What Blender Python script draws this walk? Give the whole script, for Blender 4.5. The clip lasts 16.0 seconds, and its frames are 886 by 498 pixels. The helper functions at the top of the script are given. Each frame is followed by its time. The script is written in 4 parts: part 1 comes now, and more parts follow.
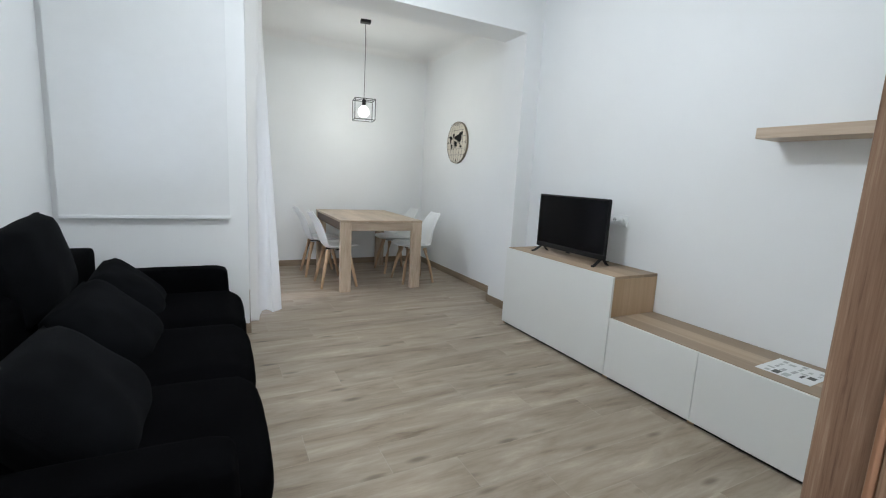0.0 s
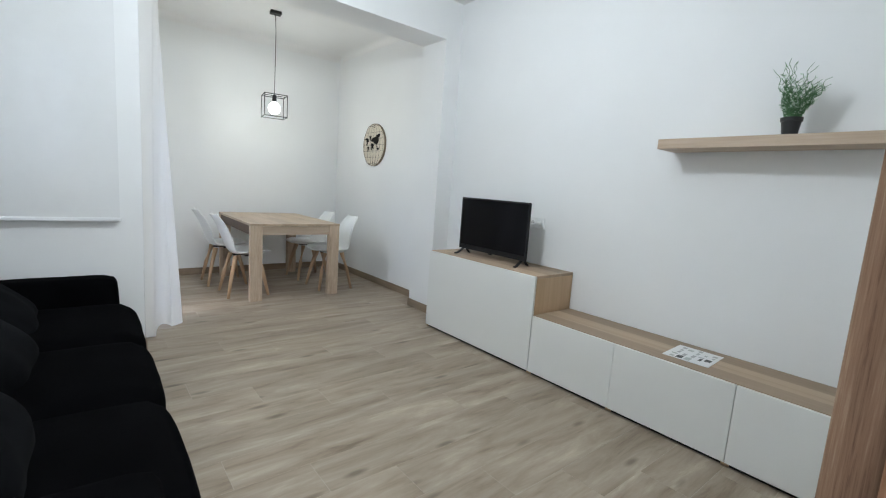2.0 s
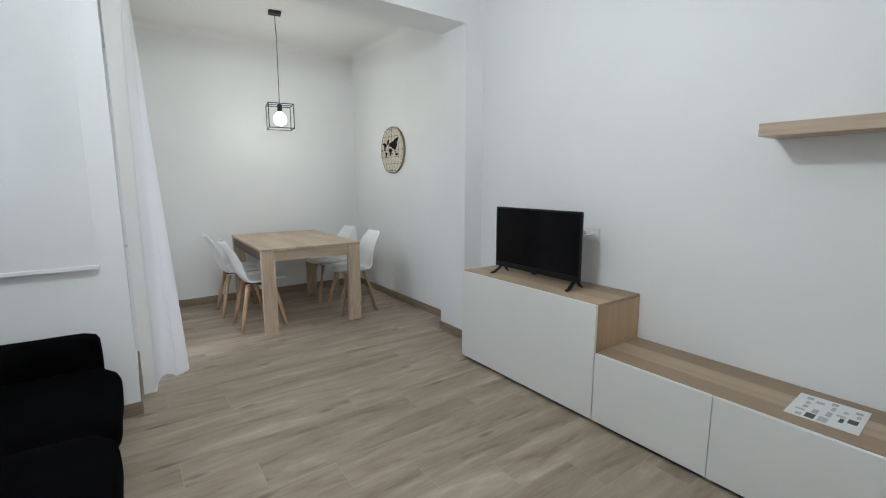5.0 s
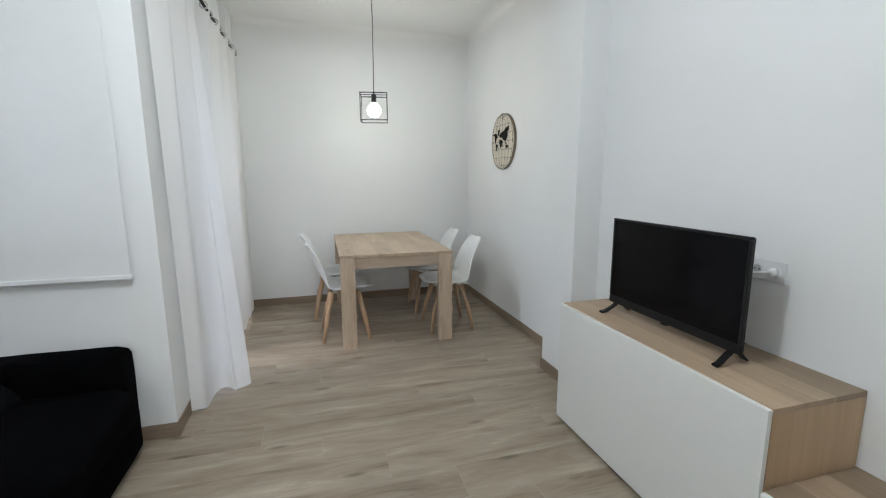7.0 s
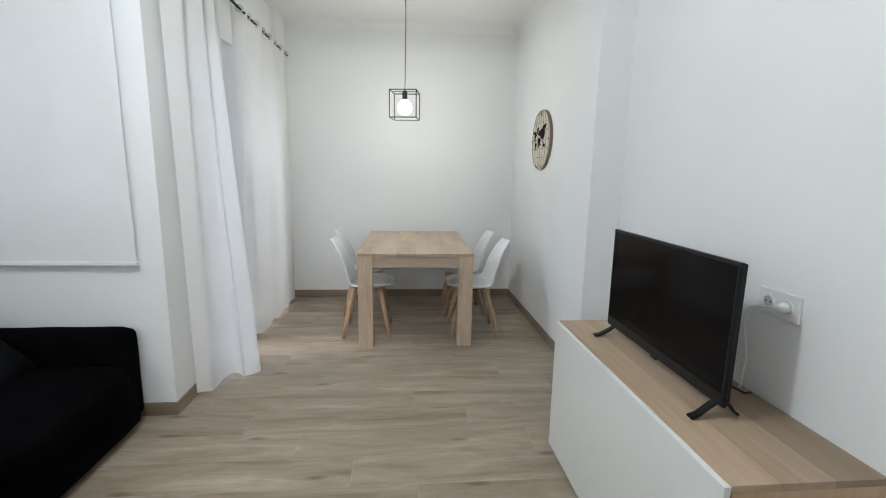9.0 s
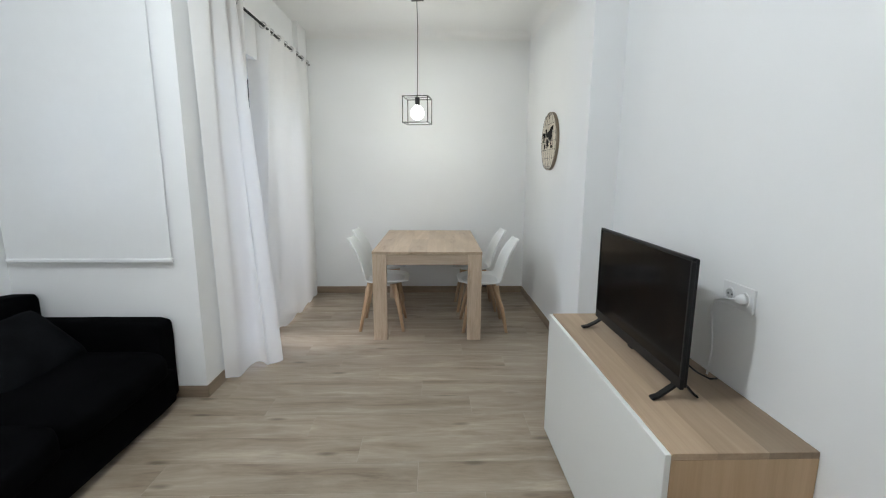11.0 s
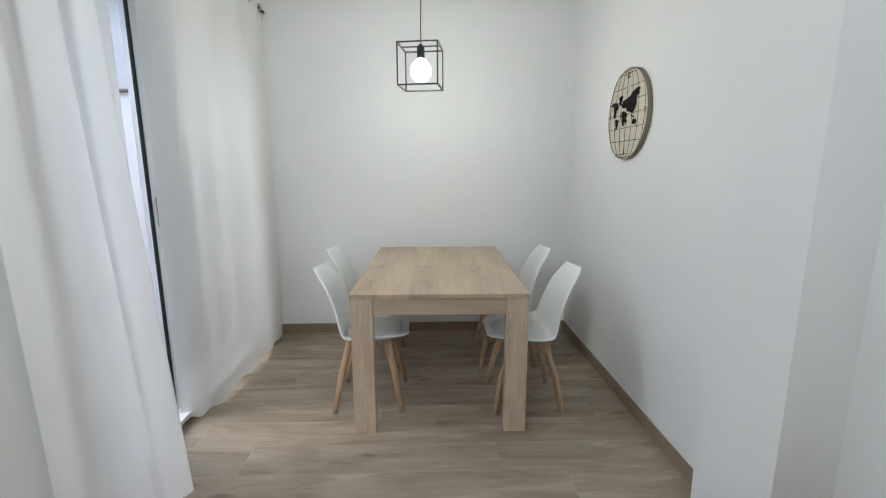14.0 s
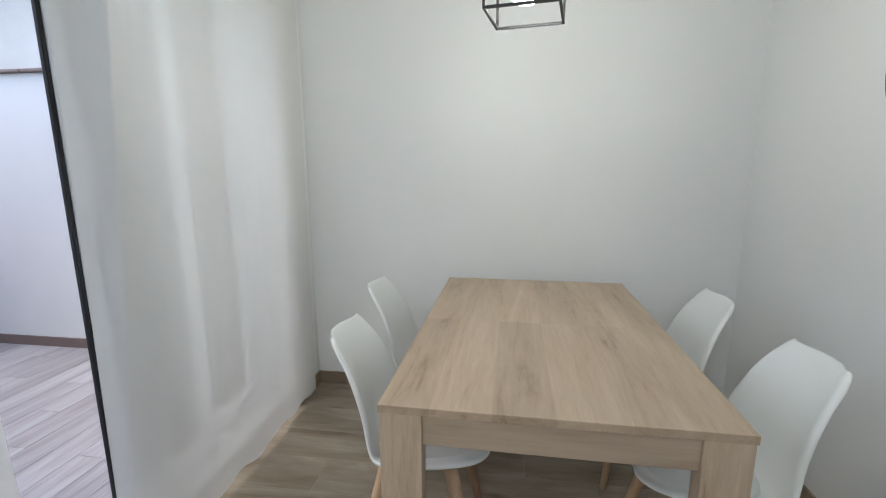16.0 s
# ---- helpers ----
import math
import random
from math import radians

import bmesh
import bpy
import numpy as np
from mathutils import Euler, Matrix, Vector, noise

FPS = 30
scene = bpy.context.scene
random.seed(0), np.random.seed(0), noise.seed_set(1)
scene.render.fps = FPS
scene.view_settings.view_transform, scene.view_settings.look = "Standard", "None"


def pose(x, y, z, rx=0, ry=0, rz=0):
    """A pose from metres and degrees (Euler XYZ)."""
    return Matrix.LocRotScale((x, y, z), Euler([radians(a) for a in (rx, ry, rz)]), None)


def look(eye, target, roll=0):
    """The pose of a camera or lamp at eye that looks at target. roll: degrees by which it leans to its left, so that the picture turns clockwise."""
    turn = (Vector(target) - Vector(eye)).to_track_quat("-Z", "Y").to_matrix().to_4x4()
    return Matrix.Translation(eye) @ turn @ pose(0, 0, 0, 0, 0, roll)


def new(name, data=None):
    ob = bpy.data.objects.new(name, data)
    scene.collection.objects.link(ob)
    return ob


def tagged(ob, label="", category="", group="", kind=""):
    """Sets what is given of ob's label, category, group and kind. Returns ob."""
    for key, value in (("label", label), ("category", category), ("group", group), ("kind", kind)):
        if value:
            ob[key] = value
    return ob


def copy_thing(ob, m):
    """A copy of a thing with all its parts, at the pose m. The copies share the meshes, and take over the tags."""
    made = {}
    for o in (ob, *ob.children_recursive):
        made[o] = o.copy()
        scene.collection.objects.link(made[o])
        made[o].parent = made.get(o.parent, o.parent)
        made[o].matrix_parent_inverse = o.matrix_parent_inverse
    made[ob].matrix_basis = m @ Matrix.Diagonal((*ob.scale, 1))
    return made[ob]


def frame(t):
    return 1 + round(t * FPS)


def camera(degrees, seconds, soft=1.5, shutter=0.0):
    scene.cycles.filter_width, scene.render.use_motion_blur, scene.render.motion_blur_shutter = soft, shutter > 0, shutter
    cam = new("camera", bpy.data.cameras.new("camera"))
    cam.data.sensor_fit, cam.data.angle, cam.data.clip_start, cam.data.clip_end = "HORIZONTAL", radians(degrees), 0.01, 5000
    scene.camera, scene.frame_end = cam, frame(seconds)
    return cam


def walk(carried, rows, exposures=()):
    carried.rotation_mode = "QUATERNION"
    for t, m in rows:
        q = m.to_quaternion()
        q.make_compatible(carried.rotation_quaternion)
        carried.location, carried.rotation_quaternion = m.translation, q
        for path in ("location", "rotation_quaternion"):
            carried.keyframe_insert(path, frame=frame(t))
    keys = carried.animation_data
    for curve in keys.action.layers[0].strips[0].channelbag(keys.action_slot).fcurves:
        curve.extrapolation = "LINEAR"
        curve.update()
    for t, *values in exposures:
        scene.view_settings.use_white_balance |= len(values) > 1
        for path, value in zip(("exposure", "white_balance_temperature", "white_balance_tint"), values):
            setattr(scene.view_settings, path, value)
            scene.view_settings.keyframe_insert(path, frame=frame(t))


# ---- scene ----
cam = camera(90.4, 16.0, soft=1.15)
EXPOSURES = [(0, 0.11, 6300, 10), (1.5, 0.16, 6300, 9), (3.0, 0.15, 6300, 9), (5.5, -0.09, 6450, 10), (6.0, 0.04, 6450, 10), (6.5, 0.0, 6450, 10), (7.5, 0.11, 6500, 10), (9.0, 0.16, 6500, 10), (12.5, 0.11, 6500, 10), (14.0, 0.06, 6500, 10), (16.0, -0.04, 6500, 10)]
PATH = [
    (0, (0.298, 0.496, 1.27), (1.209, 2.248, 0.949), 3.0),
    (0.5, (0.276, 0.573, 1.225), (1.362, 2.224, 0.921), 3.4),
    (1, (0.257, 0.578, 1.235), (1.532, 2.093, 0.95), 4.6),
    (1.5, (0.228, 0.585, 1.239), (1.508, 2.102, 0.961), 4.2),
    (2, (0.211, 0.598, 1.241), (1.472, 2.131, 0.967), 4.0),
    (2.5, (0.216, 0.597, 1.256), (1.469, 2.137, 0.982), 3.2),
    (2.8, (0.215, 0.615, 1.253), (1.467, 2.157, 0.994), 3.0),
    (3, (0.231, 0.619, 1.256), (1.471, 2.166, 0.997), 2.9),
    (5.5, (0.74, 1.201, 1.368), (1.833, 2.844, 1.042), -1.8),
    (6, (0.996, 1.32, 1.369), (1.864, 3.091, 1.04), -0.1),
    (6.5, (1.153, 1.417, 1.382), (1.831, 3.27, 1.057), -0.7),
    (7, (1.282, 1.547, 1.396), (1.829, 3.443, 1.066), -0.2),
    (7.5, (1.401, 1.642, 1.392), (1.851, 3.56, 1.05), -0.6),
    (8, (1.605, 1.73, 1.408), (1.898, 3.679, 1.071), 1.3),
    (8.5, (1.74, 1.742, 1.413), (1.935, 3.703, 1.074), 1.7),
    (9, (1.814, 1.589, 1.412), (1.987, 3.552, 1.07), 1.0),
    (11.3, (1.944, 1.402, 1.441), (1.985, 3.371, 1.092), 0.4),
    (11.5, (1.928, 1.463, 1.427), (1.974, 3.432, 1.078), 0.7),
    (12, (1.887, 1.688, 1.422), (1.935, 3.658, 1.077), 0.2),
    (12.5, (1.895, 1.898, 1.425), (1.961, 3.881, 1.075), -0.6),
    (13, (1.921, 2.208, 1.426), (1.989, 4.187, 1.071), -0.7),
    (13.5, (1.886, 2.515, 1.405), (1.944, 4.507, 1.044), -0.2),
    (14, (1.859, 2.857, 1.412), (1.915, 4.822, 1.046), -0.2),
    (14.5, (1.905, 3.179, 1.403), (1.819, 5.141, 1.026), -0.8),
    (15, (1.876, 3.446, 1.411), (1.75, 5.405, 1.031), 0.0),
    (15.5, (1.817, 3.732, 1.399), (1.688, 5.691, 1.017), 0.5),
    (16, (1.768, 3.992, 1.397), (1.484, 5.936, 1.022), -0.2),
]
walk(cam, [(t, look(eye, target, roll)) for t, eye, target, roll in PATH], EXPOSURES)

# ---- world and lights ----
world = bpy.data.worlds.new("world")
scene.world = world
world.use_nodes = True
wn, wl = world.node_tree.nodes, world.node_tree.links
sky = wn.new("ShaderNodeTexSky")
sky.sky_type, sky.sun_disc = "NISHITA", False
sky.sun_elevation, sky.sun_rotation = radians(48), radians(250)
wn["Background"].inputs["Strength"].default_value = 0.68
wl.new(sky.outputs["Color"], wn["Background"].inputs["Color"])


def lamp(name, kind, m, power, color, size):
    data = bpy.data.lights.new(name, kind)
    data.energy, data.color = power, color
    if kind == "SUN":
        data.angle = radians(size)
    elif kind == "POINT":
        data.shadow_soft_size = size
    else:
        data.shape, data.size, data.size_y = "RECTANGLE", size[0], size[1]
    ob = new(name, data)
    ob.matrix_world = m
    return ob


lamp("sun", "SUN", look((-5, 3.6, 7), (-1, 5.5, 0)), 2.3, (1.0, 0.97, 0.93), 40)
lamp("main_lamp", "POINT", pose(1.06, 2.50, 2.52), 52, (0.88, 0.95, 1.0), 0.08)
lamp("pendant_bulb_light", "POINT", pose(1.812, 5.53, 1.945), 12, (0.99, 1.0, 0.91), 0.045)
# unseen fill added behind the doorway, lifts the jamb and the pier's front
lamp("hall_fill", "POINT", pose(0.45, -0.5, 2.15), 46, (0.95, 0.97, 1.0), 0.08)


# ---- materials ----
def mat(name, color=(0.8, 0.8, 0.8), rough=0.5, metal=0.0, spec=0.5):
    m = bpy.data.materials.new(name)
    m.use_nodes = True
    b = m.node_tree.nodes["Principled BSDF"]
    b.inputs["Base Color"].default_value = (*color, 1)
    b.inputs["Roughness"].default_value = rough
    b.inputs["Metallic"].default_value = metal
    b.inputs["Specular IOR Level"].default_value = spec
    return m


def node(m, kind, **sockets):
    n = m.node_tree.nodes.new(kind)
    for key, value in sockets.items():
        n.inputs[key].default_value = value
    return n


def link(m, a, b):
    m.node_tree.links.new(a, b)


def ramp(m, fac, stops):
    r = m.node_tree.nodes.new("ShaderNodeValToRGB")
    r.color_ramp.elements[0].position, r.color_ramp.elements[1].position = stops[0][0], stops[-1][0]
    r.color_ramp.elements[0].color, r.color_ramp.elements[1].color = (*stops[0][1], 1), (*stops[-1][1], 1)
    for p, c in stops[1:-1]:
        r.color_ramp.elements.new(p).color = (*c, 1)
    link(m, fac, r.inputs["Fac"])
    return r


def coords(m, scale, shift=True, generated=False):
    """Object coordinates, stretched; each object shifted by its own random."""
    tc = m.node_tree.nodes.new("ShaderNodeTexCoord")
    mp = m.node_tree.nodes.new("ShaderNodeMapping")
    mp.inputs["Scale"].default_value = scale
    link(m, tc.outputs["Object"], mp.inputs["Vector"])
    if shift:
        oi = m.node_tree.nodes.new("ShaderNodeObjectInfo")
        k = node(m, "ShaderNodeMath")
        k.operation = "MULTIPLY"
        k.inputs[1].default_value = 57.0
        link(m, oi.outputs["Random"], k.inputs[0])
        link(m, k.outputs[0], mp.inputs["Location"])
    return mp.outputs["Vector"]


def bump(m, height, strength, distance=0.002):
    b = node(m, "ShaderNodeBump", Strength=strength, Distance=distance)
    link(m, height, b.inputs["Height"])
    link(m, b.outputs["Normal"], m.node_tree.nodes["Principled BSDF"].inputs["Normal"])


def painted(name, color, rough=0.75, fine=220.0, strength=0.25, var=0.02):
    """Matt wall paint: soft cloudy variation and a roller's fine relief."""
    m = mat(name, color, rough, spec=0.3)
    v = coords(m, (1, 1, 1), shift=False)
    n1 = node(m, "ShaderNodeTexNoise", Scale=1.3, Detail=4.0)
    link(m, v, n1.inputs["Vector"])
    lo, hi = tuple(c * (1 - var) for c in color), tuple(min(1, c * (1 + var)) for c in color)
    r = ramp(m, n1.outputs["Fac"], [(0.3, lo), (0.7, hi)])
    link(m, r.outputs["Color"], m.node_tree.nodes["Principled BSDF"].inputs["Base Color"])
    n2 = node(m, "ShaderNodeTexNoise", Scale=fine, Detail=3.0)
    link(m, v, n2.inputs["Vector"])
    bump(m, n2.outputs["Fac"], strength, 0.0006)
    return m


def wood(name, axis, stops, rough=0.5, grain=18.0, length=1.2, knots=0.0, relief=0.2, tint=0.06, strips=0.0, fine=0.33, strip_range=(0.92, 1.06)):
    """Long-grained wood; axis is the way the grain runs."""
    m = mat(name, stops[0][1], rough, spec=0.35)
    s = [grain, grain, grain]
    s["xyz".index(axis)] = length
    v = coords(m, tuple(s))
    n1 = node(m, "ShaderNodeTexNoise", Scale=1.0, Detail=6.0, Roughness=0.62, Distortion=0.6)
    link(m, v, n1.inputs["Vector"])
    s2 = [grain * 7, grain * 7, grain * 7]
    s2["xyz".index(axis)] = length * 4
    v2 = coords(m, tuple(s2))
    n2 = node(m, "ShaderNodeTexNoise", Scale=1.0, Detail=4.0, Roughness=0.7)
    link(m, v2, n2.inputs["Vector"])
    mixf = node(m, "ShaderNodeMix", Factor=fine)
    link(m, n1.outputs["Fac"], mixf.inputs[2])
    link(m, n2.outputs["Fac"], mixf.inputs[3])
    r = ramp(m, mixf.outputs[0], stops)
    out = r.outputs["Color"]
    if strips:
        s3 = [strips, strips, strips]
        s3["xyz".index(axis)] = 0.0001
        v3 = coords(m, tuple(s3), shift=False)
        w = m.node_tree.nodes.new("ShaderNodeTexWhiteNoise")
        fl = m.node_tree.nodes.new("ShaderNodeVectorMath")
        fl.operation = "FLOOR"
        link(m, v3, fl.inputs[0])
        link(m, fl.outputs[0], w.inputs["Vector"])
        hs = node(m, "ShaderNodeHueSaturation")
        mr = node(m, "ShaderNodeMapRange")
        mr.inputs["To Min"].default_value, mr.inputs["To Max"].default_value = strip_range
        link(m, w.outputs["Value"], mr.inputs["Value"])
        link(m, mr.outputs["Result"], hs.inputs["Value"])
        link(m, out, hs.inputs["Color"])
        out = hs.outputs["Color"]
    if knots:
        s4 = [7.0, 7.0, 7.0]
        s4["xyz".index(axis)] = 2.2
        v4 = coords(m, tuple(s4))
        vo = node(m, "ShaderNodeTexVoronoi", Scale=1.0)
        link(m, v4, vo.inputs["Vector"])
        kr = ramp(m, vo.outputs["Distance"], [(0.05, (1, 1, 1)), (0.16, (0, 0, 0))])
        kf = node(m, "ShaderNodeMath")
        kf.operation, kf.inputs[1].default_value = "MULTIPLY", knots
        link(m, kr.outputs["Color"], kf.inputs[0])
        mk = m.node_tree.nodes.new("ShaderNodeMix")
        mk.data_type = "RGBA"
        link(m, kf.outputs[0], mk.inputs[0])
        link(m, out, mk.inputs[6])
        mk.inputs[7].default_value = (*[c * 0.45 for c in stops[0][1]], 1)
        out = mk.outputs[2]
    if tint:
        oi = m.node_tree.nodes.new("ShaderNodeObjectInfo")
        mr = node(m, "ShaderNodeMapRange")
        mr.inputs["To Min"].default_value, mr.inputs["To Max"].default_value = 1 - tint, 1 + tint
        link(m, oi.outputs["Random"], mr.inputs["Value"])
        hs = node(m, "ShaderNodeHueSaturation")
        link(m, mr.outputs["Result"], hs.inputs["Value"])
        link(m, out, hs.inputs["Color"])
        out = hs.outputs["Color"]
    link(m, out, m.node_tree.nodes["Principled BSDF"].inputs["Base Color"])
    rr = node(m, "ShaderNodeMapRange")
    rr.inputs["To Min"].default_value, rr.inputs["To Max"].default_value = rough - 0.08, rough + 0.1
    link(m, n2.outputs["Fac"], rr.inputs["Value"])
    link(m, rr.outputs["Result"], m.node_tree.nodes["Principled BSDF"].inputs["Roughness"])
    bump(m, mixf.outputs[0], relief, 0.001)
    return m


def cloth(name, color, see, through_color, share=0.58, rough=0.9, crease=(10, 10, 0.9)):
    """Thin cloth: part clear between the threads, part lit from behind."""
    m = mat(name, color, rough, spec=0.1)
    nt = m.node_tree
    wr = node(m, "ShaderNodeTexNoise", Scale=1.0, Detail=3.0, Distortion=0.4)
    link(m, coords(m, crease, shift=False), wr.inputs["Vector"])
    bump(m, wr.outputs["Fac"], 0.35, 0.012)
    out = nt.nodes["Material Output"]
    tl = nt.nodes.new("ShaderNodeBsdfTranslucent")
    tl.inputs["Color"].default_value = (*through_color, 1)
    tr = nt.nodes.new("ShaderNodeBsdfTransparent")
    a, b = nt.nodes.new("ShaderNodeMixShader"), nt.nodes.new("ShaderNodeMixShader")
    a.inputs[0].default_value = share
    v = coords(m, (1, 1, 1), shift=False)
    n = node(m, "ShaderNodeTexNoise", Scale=14.0, Detail=5.0)
    link(m, v, n.inputs["Vector"])
    mr = node(m, "ShaderNodeMapRange")
    mr.inputs["From Min"].default_value, mr.inputs["From Max"].default_value = 0.3, 0.7
    mr.inputs["To Min"].default_value, mr.inputs["To Max"].default_value = see * 0.96, see * 1.04
    link(m, n.outputs["Fac"], mr.inputs["Value"])
    link(m, mr.outputs["Result"], b.inputs[0])
    link(m, nt.nodes["Principled BSDF"].outputs[0], a.inputs[1])
    link(m, tl.outputs[0], a.inputs[2])
    link(m, a.outputs[0], b.inputs[1])
    link(m, tr.outputs[0], b.inputs[2])
    link(m, b.outputs[0], out.inputs["Surface"])
    return m


def fabric(name, color, scale=420.0, sheen=0.4, var=0.35):
    m = mat(name, color, 0.95, spec=0.02)
    v = coords(m, (1, 1, 1))
    n1 = node(m, "ShaderNodeTexNoise", Scale=7.0, Detail=5.0)
    n2 = node(m, "ShaderNodeTexNoise", Scale=scale, Detail=2.0)
    link(m, v, n1.inputs["Vector"]), link(m, v, n2.inputs["Vector"])
    r = ramp(m, n1.outputs["Fac"], [(0.3, tuple(c * (1 - var) for c in color)), (0.7, tuple(c * (1 + var) for c in color))])
    b = m.node_tree.nodes["Principled BSDF"]
    link(m, r.outputs["Color"], b.inputs["Base Color"])
    b.inputs["Sheen Weight"].default_value = sheen
    b.inputs["Sheen Roughness"].default_value = 0.4
    bump(m, n2.outputs["Fac"], 0.5, 0.001)
    return m


WALL = painted("white_wall_paint", (0.84, 0.85, 0.85))
CEIL = painted("white_ceiling_paint", (0.84, 0.84, 0.83))
PATIO_WALL = painted("patio_render_white", (0.66, 0.64, 0.62), 0.85, 60.0, 0.5, 0.04)
FACADE = painted("far_facade_render", (0.40, 0.385, 0.375), 0.9, 12.0, 0.9, 0.12)
TILE = wood("wood_look_floor_tile", "x", [(0.29, (0.170, 0.128, 0.090)), (0.41, (0.278, 0.222, 0.164)), (0.56, (0.365, 0.304, 0.234)), (0.70, (0.490, 0.420, 0.334))], 0.45, 9.5, 1.7, 0.6, 0.06, 0.06, fine=0.20)
SKIRT = wood("wood_look_skirting", "x", [(0.3, (0.20, 0.145, 0.10)), (0.7, (0.34, 0.265, 0.19))], 0.45, 14.0, 1.4)
SKIRT_Y = wood("wood_look_skirting_lengthwise", "y", [(0.3, (0.20, 0.145, 0.10)), (0.7, (0.34, 0.265, 0.19))], 0.45, 14.0, 1.4)
GROUT = painted("beige_grout", (0.42, 0.37, 0.305), 0.9)
PTILE = wood("grey_brown_patio_tile", "y", [(0.3, (0.19, 0.165, 0.16)), (0.5, (0.31, 0.28, 0.28)), (0.72, (0.43, 0.41, 0.41))], 0.45, 9.0, 1.0, 0.0, 0.15, 0.16)
PGROUT = painted("grey_patio_grout", (0.30, 0.28, 0.28), 0.9)
BRICKRED = painted("brown_coping_tile", (0.16, 0.115, 0.10), 0.6, 40.0, 0.6, 0.2)
OAKS = [(0.28, (0.38, 0.28, 0.20)), (0.48, (0.50, 0.39, 0.29)), (0.7, (0.59, 0.48, 0.375))]
OAK_X, OAK_Y, OAK_Z = (wood("pale_oak_" + a, a, OAKS, 0.45, 16.0, 0.9, 0.0, 0.15, 0.03) for a in "xyz")
TOP_OAK = wood("table_top_oak", "y", [(0.32, (0.27, 0.19, 0.125)), (0.43, (0.44, 0.335, 0.24)), (0.58, (0.52, 0.41, 0.305)), (0.72, (0.60, 0.49, 0.38))], 0.42, 11.0, 1.6, 0.0, 0.15, 0.02, 6.2, strip_range=(0.88, 1.08))
LEG_OAK = wood("table_leg_oak", "z", [(0.30, (0.24, 0.165, 0.105)), (0.42, (0.46, 0.35, 0.255)), (0.66, (0.63, 0.51, 0.39))], 0.45, 17.0, 2.6, 0.0, 0.15, 0.04)
APRON_OAK = wood("table_apron_oak", "x", [(0.25, (0.36, 0.27, 0.195)), (0.7, (0.54, 0.44, 0.34))], 0.45, 13.0, 1.2, 0.2, 0.15, 0.03)
CAB_OAK = wood("cabinet_oak", "y", [(0.25, (0.30, 0.21, 0.137)), (0.5, (0.405, 0.30, 0.207)), (0.75, (0.50, 0.385, 0.275))], 0.5, 15.0, 0.8, 0.0, 0.12, 0.02, 7.0, strip_range=(0.70, 1.20))
CAB_SIDE = wood("cabinet_side_oak", "z", [(0.25, (0.42, 0.28, 0.165)), (0.75, (0.62, 0.45, 0.29))], 0.5, 12.0, 0.8, 0.0, 0.12, 0.02, 9.0)
BEECH = wood("beech_leg", "z", [(0.3, (0.44, 0.28, 0.165)), (0.7, (0.62, 0.44, 0.29))], 0.45, 30.0, 3.0)
JAMB = wood("reddish_oak_veneer", "z", [(0.34, (0.120, 0.062, 0.036)), (0.44, (0.27, 0.160, 0.102)), (0.56, (0.34, 0.215, 0.142)), (0.68, (0.50, 0.36, 0.255))], 0.42, 60.0, 3.0, 0.0, 0.5, fine=0.5)
FRONT = mat("white_foil_front", (0.80, 0.81, 0.79), 0.38, spec=0.4)
SHELL = mat("white_polypropylene", (0.80, 0.82, 0.82), 0.35, spec=0.45)
SEATPAD = mat("white_leatherette", (0.70, 0.71, 0.71), 0.45, spec=0.45)
METAL = mat("black_powder_coat", (0.015, 0.015, 0.016), 0.45, spec=0.4)
CHROME = mat("brushed_steel", (0.6, 0.6, 0.6), 0.3, 1.0)
PLASTIC = mat("dark_grey_plastic", (0.008, 0.008, 0.009), 0.42, spec=0.22)
SCREEN = mat("black_lcd_glass", (0.0020, 0.0020, 0.0024), 0.12, spec=0.12)
SOFA = fabric("black_velvet", (0.0022, 0.0022, 0.0026), sheen=0.0)
PILLOW = fabric("black_pillow_plush", (0.0052, 0.0056, 0.0064), 300.0, 0.01)
ALU = mat("white_lacquered_aluminium", (0.78, 0.79, 0.80), 0.35, spec=0.5)
SEAL = mat("black_rubber", (0.012, 0.012, 0.013), 0.6)
SOCKET = mat("white_socket_plastic", (0.78, 0.79, 0.79), 0.3, spec=0.5)
SHEER = cloth("white_voile", (0.93, 0.93, 0.92), 0.15, (0.98, 0.97, 0.95), 0.14)
SHEER_DENSE = cloth("white_voile_gathered", (0.90, 0.895, 0.88), 0.06, (0.98, 0.95, 0.90), 0.26)
BLIND = cloth("white_roller_blind_cloth", (0.93, 0.94, 0.94), 0.18, (0.95, 0.97, 0.98), 0.12, crease=(1.5, 1.5, 0.6))
PAPER = mat("white_paper", (0.78, 0.79, 0.79), 0.5)
INK = mat("grey_print_and_well_shade", (0.42, 0.43, 0.43), 0.5)
INKD = mat("dark_print_and_hole_shade", (0.04, 0.045, 0.04), 0.5)
INKG = mat("green_grey_print", (0.45, 0.48, 0.46), 0.5)
POT = mat("black_plastic_pot", (0.012, 0.012, 0.013), 0.4)
SOIL = painted("dark_soil", (0.03, 0.022, 0.015), 0.95, 90.0, 1.0, 0.4)
LEAF = mat("green_plastic_leaf", (0.09, 0.21, 0.09), 0.45)
LEAFP = mat("pale_green_bud", (0.55, 0.65, 0.56), 0.5)
CLOCKF = painted("cream_board", (0.66, 0.60, 0.50), 0.6, 60.0, 0.4, 0.06)
RIM = mat("bronze_brown_metal", (0.22, 0.175, 0.125), 0.45, 0.3)
INKB = mat("matt_black_sheet", (0.010, 0.009, 0.008), 0.8, spec=0.15)
GASKET = mat("orange_brown_rubber", (0.36, 0.19, 0.11), 0.5)
